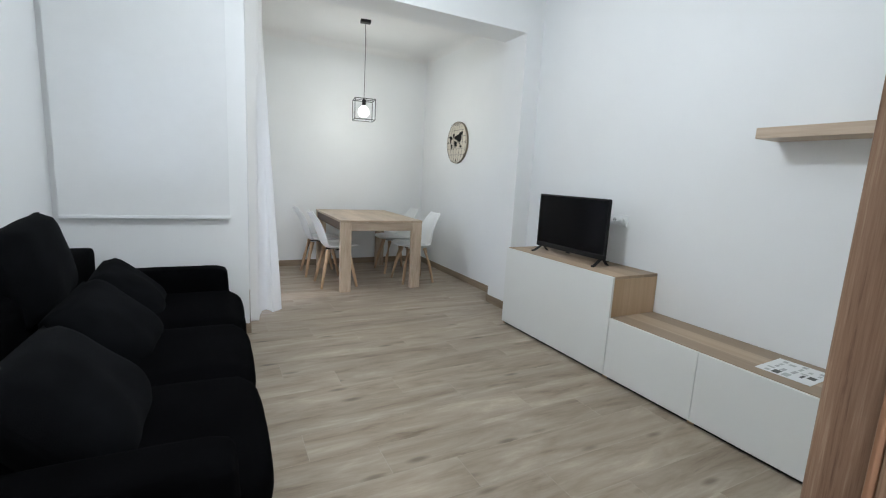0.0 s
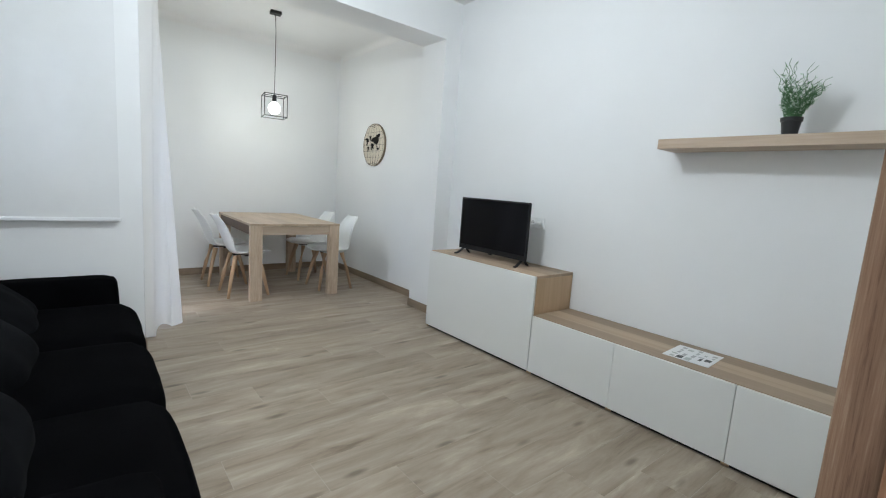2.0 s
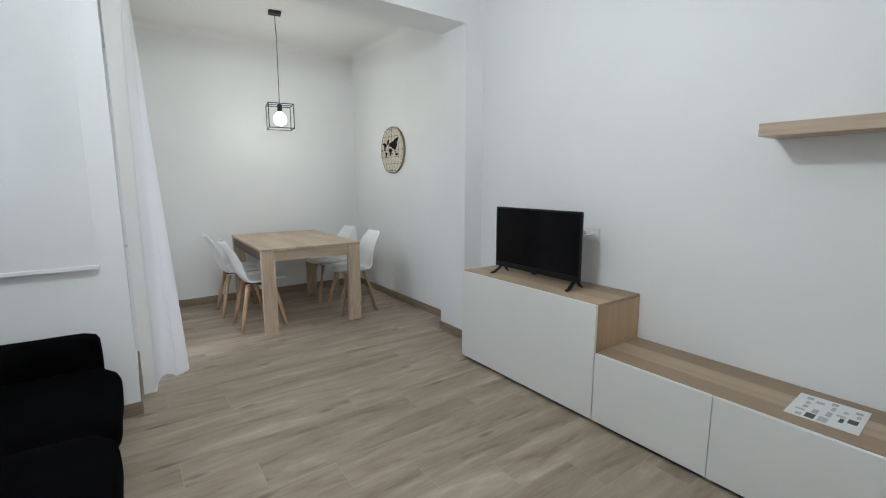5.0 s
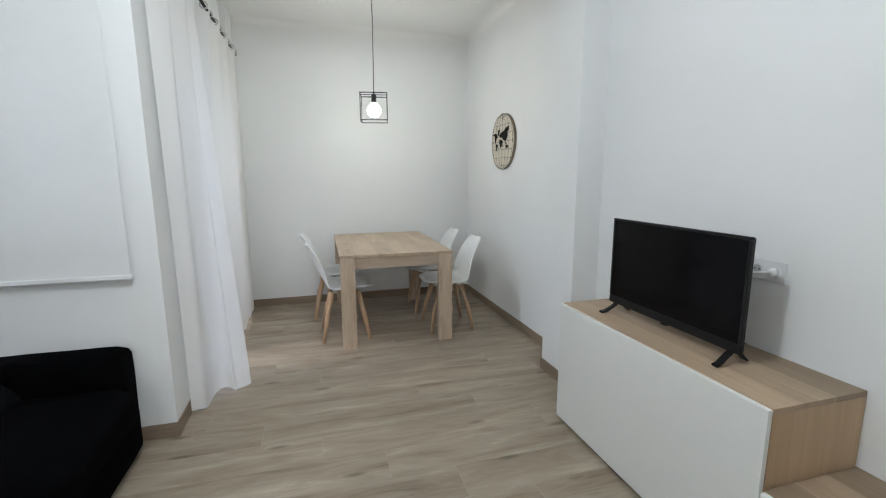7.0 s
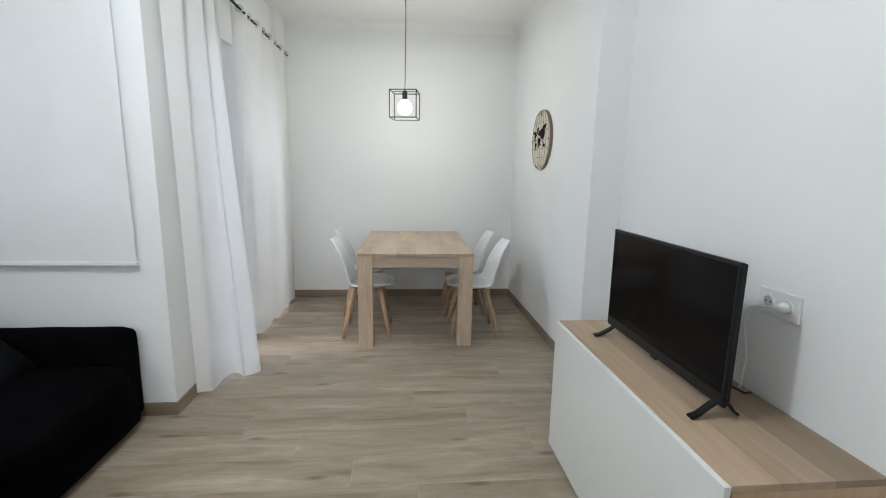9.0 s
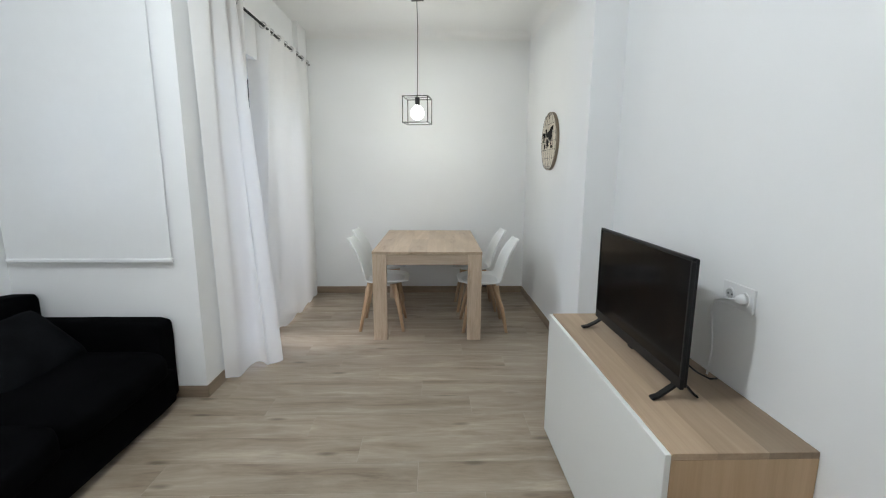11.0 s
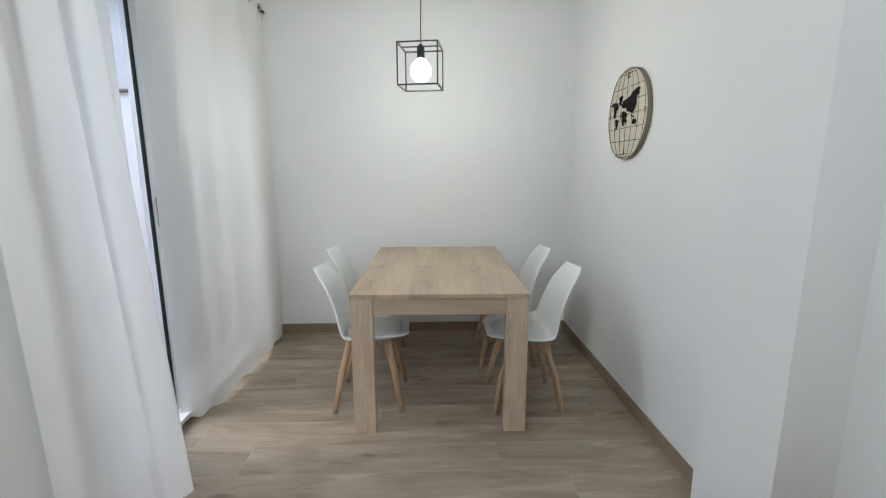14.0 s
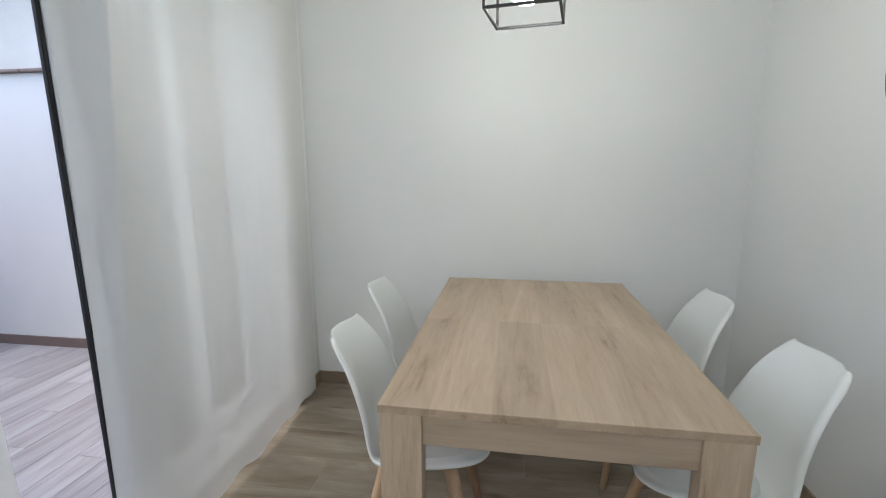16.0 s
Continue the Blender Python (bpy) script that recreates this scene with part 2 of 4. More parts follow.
DARKW = wood("dark_inner_wood", "z", [(0.3, (0.07, 0.04, 0.025)), (0.7, (0.13, 0.08, 0.05))], 0.5)

GLASS = bpy.data.materials.new("clear_glass")
GLASS.use_nodes = True
_g = GLASS.node_tree
_g.nodes.remove(_g.nodes["Principled BSDF"])
_t, _s, _m, _f = (_g.nodes.new("ShaderNode" + k) for k in ("BsdfTransparent", "BsdfGlossy", "MixShader", "Fresnel"))
_t.inputs["Color"].default_value = (0.93, 0.95, 0.95, 1)
_s.inputs["Roughness"].default_value = 0.02
_f.inputs["IOR"].default_value = 1.45
_g.links.new(_f.outputs[0], _m.inputs[0]), _g.links.new(_t.outputs[0], _m.inputs[1])
_g.links.new(_s.outputs[0], _m.inputs[2]), _g.links.new(_m.outputs[0], _g.nodes["Material Output"].inputs["Surface"])

BULB = bpy.data.materials.new("lit_opal_bulb")
BULB.use_nodes = True
_b = BULB.node_tree.nodes["Principled BSDF"]
_b.inputs["Base Color"].default_value = (0.9, 0.9, 0.9, 1)
_b.inputs["Emission Color"].default_value = (1, 1, 0.97, 1)
_b.inputs["Emission Strength"].default_value = 9.0


# ---- mesh helpers ----
def mesh_of(name, bm, material, smooth=False):
    me = bpy.data.meshes.new(name)
    bm.normal_update()
    bm.to_mesh(me)
    bm.free()
    for mm in (material if isinstance(material, (list, tuple)) else [material]):
        me.materials.append(mm)
    if smooth:
        me.shade_smooth()
    return me


def part(name, bm, material, parent=None, label="", smooth=False, m=None):
    ob = new(name, mesh_of(name, bm, material, smooth))
    if parent is not None:
        ob.parent = parent
    if m is not None:
        ob.matrix_basis = m
    if label:
        tagged(ob, label)
    return ob


def thing(name, m, label, category, group=""):
    ob = new(name)
    ob.empty_display_size = 0.1
    ob.matrix_world = m
    return tagged(ob, label, category, group)


def structure(name, bm, material, label="", smooth=False):
    return tagged(part(name, bm, material, smooth=smooth), label, kind="structure")


def box(bm, x0, x1, y0, y1, z0, z1, bevel=0.0, seg=2, mi=0):
    r = bmesh.ops.create_cube(bm, size=1.0)
    vs = r["verts"]
    for v in vs:
        v.co = Vector((x0 + (v.co.x + 0.5) * (x1 - x0), y0 + (v.co.y + 0.5) * (y1 - y0), z0 + (v.co.z + 0.5) * (z1 - z0)))
    faces = list({f for v in vs for f in v.link_faces})
    for f in faces:
        f.material_index = mi
    if bevel:
        edges = list({e for v in vs for e in v.link_edges})
        bmesh.ops.bevel(bm, geom=edges, offset=bevel, segments=seg, profile=0.5, affect="EDGES", clamp_overlap=True)
    return bm


def B(*a, **k):
    return box(bmesh.new(), *a, **k)


def tube(bm, points, radius, sides=8, cap=True, taper=None, closed=False):
    """A round bar along points."""
    pts = [Vector(p) for p in points]
    n = len(pts)
    rings = []
    up = Vector((0, 0, 1))
    for i, p in enumerate(pts):
        a = pts[(i - 1) % n] if closed or i > 0 else p
        b = pts[(i + 1) % n] if closed or i < n - 1 else p
        d = (b - a).normalized()
        ref = up if abs(d.dot(up)) < 0.95 else Vector((1, 0, 0))
        s = d.cross(ref).normalized()
        u = s.cross(d)
        r = radius if taper is None else radius + (taper - radius) * i / (n - 1)
        rings.append([bm.verts.new(p + (s * math.cos(2 * math.pi * k / sides) + u * math.sin(2 * math.pi * k / sides)) * r) for k in range(sides)])
    for i in range(n if closed else n - 1):
        q, w = rings[i], rings[(i + 1) % n]
        for k in range(sides):
            bm.faces.new((q[k], q[(k + 1) % sides], w[(k + 1) % sides], w[k]))
    if cap and not closed:
        bm.faces.new(rings[0][::-1]), bm.faces.new(rings[-1])
    return bm


def lathe(bm, profile, sides=24, center=(0, 0)):
    rings = []
    for r, z in profile:
        rings.append([bm.verts.new((center[0] + r * math.cos(2 * math.pi * k / sides), center[1] + r * math.sin(2 * math.pi * k / sides), z)) for k in range(sides)])
    for q, w in zip(rings, rings[1:]):
        for k in range(sides):
            bm.faces.new((q[k], q[(k + 1) % sides], w[(k + 1) % sides], w[k]))
    bm.faces.new(rings[0][::-1]), bm.faces.new(rings[-1])
    return bm


def soft_block(sx, sy, sz, round_=0.06, puff=0.02, n=14, lump=0.006, seed=0, power=4.0):
    """A stuffed block about the origin: rounded corners, bulging faces, small creases."""
    bm = bmesh.new()
    bmesh.ops.create_cube(bm, size=2.0)
    bmesh.ops.subdivide_edges(bm, edges=bm.edges[:], cuts=n, use_grid_fill=True)
    for v in bm.verts:
        c = v.co.copy()
        half = Vector((sx / 2, sy / 2, sz / 2))
        p = Vector((c.x * half.x, c.y * half.y, c.z * half.z))
        core = Vector([max(-(h - round_), min(h - round_, q)) for h, q in zip(half, p)])
        d = p - core
        if d.length > 1e-6:
            p = core + d.normalized() * round_
        f = (1 - abs(c.x) ** power) * (1 - abs(c.y) ** power), (1 - abs(c.y) ** power) * (1 - abs(c.z) ** power), (1 - abs(c.x) ** power) * (1 - abs(c.z) ** power)
        if abs(c.z) > 0.999:
            p.z += math.copysign(puff * f[0], c.z)
        if abs(c.x) > 0.999:
            p.x += math.copysign(puff * f[1], c.x)
        if abs(c.y) > 0.999:
            p.y += math.copysign(puff * f[2], c.y)
        w = noise.noise(p * 5 + Vector((seed * 7.3, 0, 0)))
        v.co = p + p.normalized() * w * lump
    return bm


# ---- plan ----
XL, XR, XD = -0.62, 3.0, 3.025          # left wall, right wall, right wall of the dining end
XP = 2.82                               # face of the pier
Y0, YB, YN, YW, YE = 0.655, 3.93, 4.065, 4.275, 6.53   # door wall, beam front, window wall, beam back, end wall
H, HB = 2.93, 2.585
XJ, XF = 0.503, 0.575                   # door wall face beside the window wall, and at the far pier
DY0, DY1, DZ1 = 4.47, 6.22, 2.32         # terrace door opening
WX0, WX1, WZ0, WZ1 = -0.46, 0.25, 1.12, 2.03

# ---- structure ----
structure("wall_right", B(XR, XR + 0.2, -1.8, YB, 0, H + 0.2), WALL, "plain white painted wall behind the low cabinets")
structure("wall_dining", B(XD, XR + 0.2, YW, YE, 0, H + 0.2), WALL, "white painted wall beside the dining table")
structure("wall_end", B(-0.0, XR + 0.2, YE, YE + 0.2, 0, H + 0.2), WALL, "white painted end wall behind the dining table")
structure("pilaster", B(XP, XR + 0.2, YB, YW, 0, HB), WALL, "white painted pier under the beam")
structure("beam", B(XJ, XR + 0.2, YB, YW, HB, H + 0.2), WALL, "white painted beam between living and dining end")
structure("wall_left", B(XL - 0.2, XL, -1.8, YN + 0.28, 0, H + 0.2), WALL, "white painted wall behind the sofa")

bm = bmesh.new()
box(bm, XL, WX0, YN, YN + 0.28, 0, H)
box(bm, WX1, XJ, YN, YN + 0.28, 0, H)
box(bm, WX0, WX1, YN, YN + 0.28, 0, WZ0)
box(bm, WX0, WX1, YN, YN + 0.28, WZ1, H)
structure("wall_window", bm, WALL, "white painted wall with the window behind the blind")
bm = bmesh.new()
box(bm, 0.16, XJ, YN + 0.28, DY0, 0, H)
box(bm, 0.16, XJ + 0.02, DY0, DY1, DZ1, H)
box(bm, 0.16, XF, DY1, YE, 0, H)
structure("wall_terrace_door", bm, WALL, "white painted wall round the sliding terrace door")

bm = bmesh.new()
box(bm, XL, 0.0, Y0 - 0.085, Y0, 0, H)
box(bm, 0.0, 0.8, Y0 - 0.085, Y0, 2.06, H)
box(bm, 0.8, XR, Y0 - 0.085, Y0, 0, H)
structure("wall_doorway", bm, WALL, "white painted wall with the open doorway")
# never in view: added to shut the sky out of the hall
structure("wall_hall", B(XL, XR, -1.8, -1.7, 0, H), WALL, "plain white wall added to close off the unseen hall")
bm = bmesh.new()
box(bm, XL - 0.2, XR + 0.2, -1.8, YB, H, H + 0.2)
box(bm, XL - 0.2, XJ, YB, YN + 0.28, H, H + 0.2)
structure("ceiling", bm, CEIL, "flat white living room ceiling")
structure("ceiling", B(0.16, XR + 0.2, YW, YE + 0.2, H, H + 0.2), CEIL, "flat white ceiling over the dining table")


def cove(a, b, inward, r=0.085):
    """A hollow plaster cove along the top of a wall from a to b; inward points into the room."""
    bm = bmesh.new()
    n = 8
    ends = []
    for p, trim in ((a, 1), (b, -1)):
        ring = [bm.verts.new((p[0], p[1], H - 0.0005))]
        for k in range(n + 1):
            t = math.pi / 2 * k / n
            u, w = r * (1 - math.cos(t)), r * (1 - math.sin(t))
            ring.append(bm.verts.new((p[0] + inward[0] * w, p[1] + inward[1] * w, H - 0.0005 - u)))
        ends.append(ring)
    m = n + 2
    for k in range(m):
        bm.faces.new((ends[0][k], ends[0][(k + 1) % m], ends[1][(k + 1) % m], ends[1][k]))
    bm.faces.new(ends[0][::-1]), bm.faces.new(ends[1])
    bmesh.ops.recalc_face_normals(bm, faces=bm.faces[:])
    structure("cornice", bm, CEIL, "smooth white plaster cove under the dining ceiling")


cove((XJ + 0.08, YE), (XD, YE), (0, -1))
cove((XD, YW), (XD, YE - 0.086), (-1, 0))

# door casing round the opening
bm = bmesh.new()
for x0, x1 in ((-0.07, 0.0), (0.8, 0.87)):
    box(bm, x0, x1, Y0, Y0 + 0.012, 0.0, 2.13, 0.003)
box(bm, 0.0, 0.8, Y0, Y0 + 0.012, 2.06, 2.13, 0.003)
door_frame = structure("door_frame", bm, JAMB, "reddish oak veneered doorway casing")
for x0, x1 in ((0.0, 0.03), (0.77, 0.8)):
    part("jamb", B(x0, x1, Y0 - 0.09, Y0 + 0.010, 0, 2.03, 0.002), JAMB, door_frame)
    xs = (x1, x1 + 0.012) if x0 < 0.4 else (x0 - 0.012, x0)
    part("door_stop", B(xs[0], xs[1], Y0 - 0.09, Y0 - 0.040, 0, 2.03, 0.003), JAMB, door_frame)
    part("seal", B(xs[0] + 0.001, xs[1] - 0.001, Y0 - 0.040, Y0 - 0.032, 0, 2.02, 0.0035), GASKET, door_frame, "orange-brown rubber door seal")
part("head", B(0.03, 0.77, Y0 - 0.09, Y0 + 0.010, 2.0, 2.03, 0.002), JAMB, door_frame)


def skirting(points, h=0.08, d=0.010):
    """Tile skirting along a wall; points go with the room on the right-hand side."""
    for (x0, y0), (x1, y1) in zip(points[::2], points[1::2]):
        if abs(x1 - x0) > abs(y1 - y0):
            structure("baseboard", B(min(x0, x1), max(x0, x1), min(y0, y0 + d if y0 < 3 else y0 - d), max(y0, y0 + d if y0 < 3 else y0 - d), 0.002, h, 0.0015, 1), SKIRT, "brown wood-look tile skirting")
        else:
            s = -d if x0 > 1.5 else d
            structure("baseboard", B(min(x0, x0 + s), max(x0, x0 + s), min(y0, y1), max(y0, y1), 0.002, h, 0.0015, 1), SKIRT_Y, "brown wood-look tile skirting")


skirting([(XD, YW), (XD, YE - 0.01), (XF, YE), (XD, YE), (XF, DY1), (XF, YE - 0.01), (XJ, YN), (XJ, DY0), (XL, YN), (XJ + 0.01, YN),
          (XP, YB + 0.0), (XP, YW), (XL, Y0), (XL, YN - 0.01), (XL + 0.01, Y0), (-0.07, Y0), (0.87, Y0), (2.55, Y0)])
structure("baseboard", B(XP - 0.01, XD - 0.01, YW, YW + 0.01, 0.002, 0.08, 0.0015, 1), SKIRT, "brown wood-look tile skirting")

# window behind the blind
window = structure("window_1", B(WX0, WX1, YN + 0.10, YN + 0.16, WZ0, WZ0 + 0.05, 0.004), ALU, "white two-leaf window behind the blind")
part("window_frame", B(WX0, WX0 + 0.05, YN + 0.10, YN + 0.16, WZ0 + 0.05, WZ1 - 0.05, 0.004), ALU, window)
part("window_frame", B(WX1 - 0.05, WX1, YN + 0.10, YN + 0.16, WZ0 + 0.05, WZ1 - 0.05, 0.004), ALU, window)
part("window_frame", B(WX0, WX1, YN + 0.10, YN + 0.16, WZ1 - 0.05, WZ1, 0.004), ALU, window)
xm = (WX0 + WX1) / 2
for x0, x1 in ((WX0 + 0.05, xm), (xm, WX1 - 0.05)):
    bm = bmesh.new()
    box(bm, x0, x0 + 0.055, YN + 0.085, YN + 0.125, WZ0 + 0.05, WZ1 - 0.05, 0.004)
    box(bm, x1 - 0.055, x1, YN + 0.085, YN + 0.125, WZ0 + 0.05, WZ1 - 0.05, 0.004)
    box(bm, x0 + 0.055, x1 - 0.055, YN + 0.085, YN + 0.125, WZ0 + 0.05, WZ0 + 0.11, 0.004)
    box(bm, x0 + 0.055, x1 - 0.055, YN + 0.085, YN + 0.125, WZ1 - 0.11, WZ1 - 0.05, 0.004)
    part("sash", bm, ALU, window)
    p = part("pane", B(x0 + 0.05, x1 - 0.05, YN + 0.103, YN + 0.109, WZ0 + 0.1, WZ1 - 0.1), GLASS, window)
    p.visible_shadow = False
part("window_handle", B(WX1 - 0.09, WX1 - 0.068, YN + 0.055, YN + 0.085, 1.56, 1.68, 0.006), SEAL, window)

# sliding terrace door: white leaves, dark edge on the free one
td = structure("door_1", B(0.34, XJ + 0.0, DY0, DY1, 0.035, 0.062, 0.003), ALU, "white aluminium sliding terrace door, half open")
part("frame_side", B(0.30, 0.42, DY0, DY0 + 0.05, 0.062, DZ1 - 0.05, 0.004), ALU, td)
part("frame_side", B(0.30, 0.42, DY1 - 0.05, DY1, 0.062, DZ1 - 0.05, 0.004), ALU, td)
part("frame_head", B(0.30, 0.42, DY0, DY1, DZ1 - 0.05, DZ1, 0.004), ALU, td)
part("rail", B(0.372, 0.380, DY0 + 0.05, DY1 - 0.05, 0.062, 0.074), ALU, td)
LY0 = 5.187
for k, (lx0, lx1, y0, y1) in enumerate(((0.385, 0.415, LY0, 5.72), (0.335, 0.365, LY0 + 0.05, DY1 - 0.05))):
    bm = bmesh.new()
    box(bm, lx0, lx1, y0 + (0.012 if k == 0 else 0), y0 + 0.07, 0.075, DZ1 - 0.055, 0.003)
    box(bm, lx0, lx1, y1 - 0.06, y1, 0.075, DZ1 - 0.055, 0.003)
    box(bm, lx0, lx1, y0 + 0.07, y1 - 0.06, 0.075, 0.16, 0.003)
    box(bm, lx0, lx1, y0 + 0.07, y1 - 0.06, DZ1 - 0.125, DZ1 - 0.055, 0.003)
    leaf = part("leaf", bm, ALU, td, "white sliding leaf with a dark edge seal" if k == 0 else "")
    g = part("pane", B((lx0 + lx1) / 2 - 0.003, (lx0 + lx1) / 2 + 0.003, y0 + 0.06, y1 - 0.05, 0.15, DZ1 - 0.12), GLASS, leaf)
    g.visible_shadow = False
    if k == 0:
        part("edge_seal", B(lx0 + 0.012, lx1 - 0.003, y0 - 0.004, y0 + 0.012, 0.075, DZ1 - 0.055, 0.003), SEAL, leaf)
        part("handle", B(lx1, lx1 + 0.006, y0 + 0.035, y0 + 0.055, 1.10, 1.26, 0.004), SEAL, leaf)

# terrace and what stands beyond it
structure("ground", B(-60, 60, -60, 80, -0.6, -0.15), FACADE, "bare ground outside")
patio_floor = structure("patio_floor", B(-3.2, 0.34, YN + 0.28, 6.75, -0.02, 0.018), PGROUT, "terrace paved with grey wood-look tiles")
structure("patio_wall", B(-3.2, 0.16, 6.75, 6.93, 0, 2.03), PATIO_WALL, "white rendered terrace wall")
structure("patio_wall", B(-3.38, -3.2, YN + 0.28, 6.93, 0, 2.03), PATIO_WALL, "white rendered terrace wall")
structure("patio_wall", B(-3.38, XL - 0.2, YN, YN + 0.28, 0, 3.0), PATIO_WALL, "white rendered house wall on the terrace")
structure("baseboard", B(-3.2, 0.16, 6.738, 6.75, 0.02, 0.10, 0.002, 1), BRICKRED, "brown terrace skirting")
x = -3.2
while x < 0.1:
    structure("coping", B(x, min(x + 0.325, 0.16), 6.72, 6.96, 2.03, 2.055, 0.005, 1), BRICKRED if x > -1.9 else PATIO_WALL, "brown tile coping on the terrace wall")
    x += 0.33
facade = tagged(new("neighbour_house"), "pale rendered neighbouring house beyond the terrace wall", "house")
facade.location = (-2.5, 8.8, 0)
bm = bmesh.new()
box(bm, -5, 3.6, 0, 3, -0.15, 3.5)
part("wall", bm, FACADE, facade)
part("eave", B(-5.1, 3.7, -0.18, 3, 3.5, 3.6, 0.01), PATIO_WALL, facade)
part("roof", B(-5.1, 3.7, 0.1, 3.1, 3.6, 4.3, 0.02), PATIO_WALL, facade)
w = part("window", B(1.10, 1.72, -0.03, 0.0, 2.56, 3.16, 0.004), ALU, facade)
part("pane", B(1.16, 1.66, -0.036, -0.03, 2.62, 3.10), INK, w)


# ---- furniture ----
def cabinet(y0, y1, z1, label, top_room=True):
    c = thing("tv_cabinet", pose(0, y0, 0), label, "cabinet", "cabinets under the television")
    w = y1 - y0
    x0, x1 = 2.590, XR - 0.002
    part("side", B(x0, x1, 0.0, 0.018, 0.0, z1 - 0.02), CAB_SIDE, c)
    part("side", B(x0, x1, w - 0.018, w, 0.0, z1 - 0.02), CAB_SIDE, c)
    part("bottom", B(x0, x1, 0.018, w - 0.018, 0.03, 0.048), CAB_SIDE, c)
    part("back", B(x1 - 0.01, x1, 0.018, w - 0.018, 0.048, z1 - 0.02), CAB_SIDE, c)
    # set-back strip coloured black for the shadow in the gap under the door
    part("gap_shade_plinth", B(x0 + 0.006, x0 + 0.02, 0.018, w - 0.018, 0.0, 0.03), METAL, c)
    part("door", B(2.571, x0 - 0.001, 0.0015, w - 0.0015, 0.022, z1 - 0.004, 0.0018, 2), FRONT, c, "matt white handleless front")
    return c


c = cabinet(2.457, 3.645, 0.692, "tall white-fronted cabinet unit with a pale oak top against the wall")
part("top", B(2.5895, XR - 0.002, 0.0, 1.188, 0.672, 0.692, 0.001, 1), CAB_OAK, c)
JY = (0.66, 1.222, 1.845, 2.4545)
for y0, y1 in zip(JY, JY[1:]):
    cabinet(y0, y1, 0.420, "low white-fronted cabinet unit under the long oak board")
part("worktop", B(2.5895, XR - 0.002, JY[0], JY[-1], 0.401, 0.420, 0.001, 1), CAB_OAK, None)
tagged(bpy.data.objects["worktop"], "long pale oak board over the low cabinets", "worktop")

part("wall_shelf", B(2.785, XR, 0.75, 1.852, 1.550, 1.604, 0.0015, 1), OAK_Y, None)
tagged(bpy.data.objects["wall_shelf"], "thick pale oak floating shelf on the white wall", "shelf")

# television
tv = thing("television", pose(2.749, 3.090, 0.692), "black flat television on two splayed feet on the tall cabinet", "television")
part("back_shell", B(0.010, 0.026, -0.3725, 0.3725, 0.052, 0.482, 0.004, 3), PLASTIC, tv)
part("rear_bulge", B(0.024, 0.062, -0.25, 0.25, 0.075, 0.32, 0.012, 3), PLASTIC, tv)
bm = bmesh.new()
box(bm, 0.0, 0.014, -0.3765, 0.3765, 0.048, 0.086, 0.003)
box(bm, 0.0, 0.014, -0.3765, 0.3765, 0.474, 0.486, 0.003)
box(bm, 0.0, 0.014, -0.3765, -0.3645, 0.086, 0.474, 0.003)
box(bm, 0.0, 0.014, 0.3645, 0.3765, 0.086, 0.474, 0.003)
part("bezel", bm, PLASTIC, tv, "dark grey bezel with a deeper lower edge")
part("screen", B(0.003, 0.010, -0.366, 0.366, 0.084, 0.476), SCREEN, tv)
part("receiver", B(0.002, 0.018, -0.018, 0.018, 0.038, 0.048, 0.003), PLASTIC, tv)


def flat_leg(bm, points, width, thick):
    """A flat blade along points in the x-z plane, width across y."""
    rows = []
    for (px, py, pz) in points:
        rows.append([bm.verts.new((px, py + dy * width / 2, pz + dz * thick)) for dy, dz in ((-1, 0), (1, 0), (1, 1), (-1, 1))])
    for a, b_ in zip(rows, rows[1:]):
        for k in range(4):
            bm.faces.new((a[k], a[(k + 1) % 4], b_[(k + 1) % 4], b_[k]))
    bm.faces.new(rows[0][::-1]), bm.faces.new(rows[-1])
    return bm


for yb, s in ((-0.336, -1), (0.326, 1)):
    bm = bmesh.new()
    flat_leg(bm, [(-0.078, yb + s * 0.010, 0.0008), (-0.052, yb + s * 0.006, 0.006), (-0.015, yb, 0.028), (0.018, yb, 0.052)], 0.030, 0.009)
    flat_leg(bm, [(0.018, yb, 0.052), (0.045, yb, 0.040), (0.070, yb, 0.010), (0.085, yb, 0.0008)], 0.030, 0.009)
    bmesh.ops.recalc_face_normals(bm, faces=bm.faces[:])
    bmesh.ops.bevel(bm, geom=[e for e in bm.edges if e.is_manifold and e.calc_face_angle() > 1.0], offset=0.003, segments=2, affect="EDGES")
    part("foot", bm, PLASTIC, tv)

# double socket with its plug and cords
so = thing("wall_socket", pose(XR, 2.836, 1.020), "white double wall socket with one plug in it", "socket")
part("plate", B(-0.009, 0.0, -0.078, 0.078, -0.042, 0.042, 0.003), SOCKET, so)
for s in (-1, 1):
    bm = bmesh.new()
    lathe(bm, [(0.024, 0), (0.024, 0.004), (0.019, 0.004), (0.018, -0.004)], 24)
    part("socket_ring", bm, SOCKET, so, m=pose(-0.0085, s * 0.036, 0, 0, -90, 0))
    # flat discs in grey and near-black give the shade inside well and pin holes
    bm = bmesh.new()
    lathe(bm, [(0.0175, 0), (0.0175, 0.0006)], 24)
    part("socket_well_shade", bm, INK, so, m=pose(-0.0095, s * 0.036, 0, 0, -90, 0))
    for h in (-1, 1):
        part("pin_hole_shade", lathe(bmesh.new(), [(0.0036, 0), (0.0036, 0.0006)], 12), INKD, so, m=pose(-0.0102, s * 0.036 + h * 0.0095, 0, 0, -90, 0))
bm = bmesh.new()
lathe(bm, [(0.017, 0), (0.0175, 0.012), (0.012, 0.026), (0.006, 0.034)], 20)
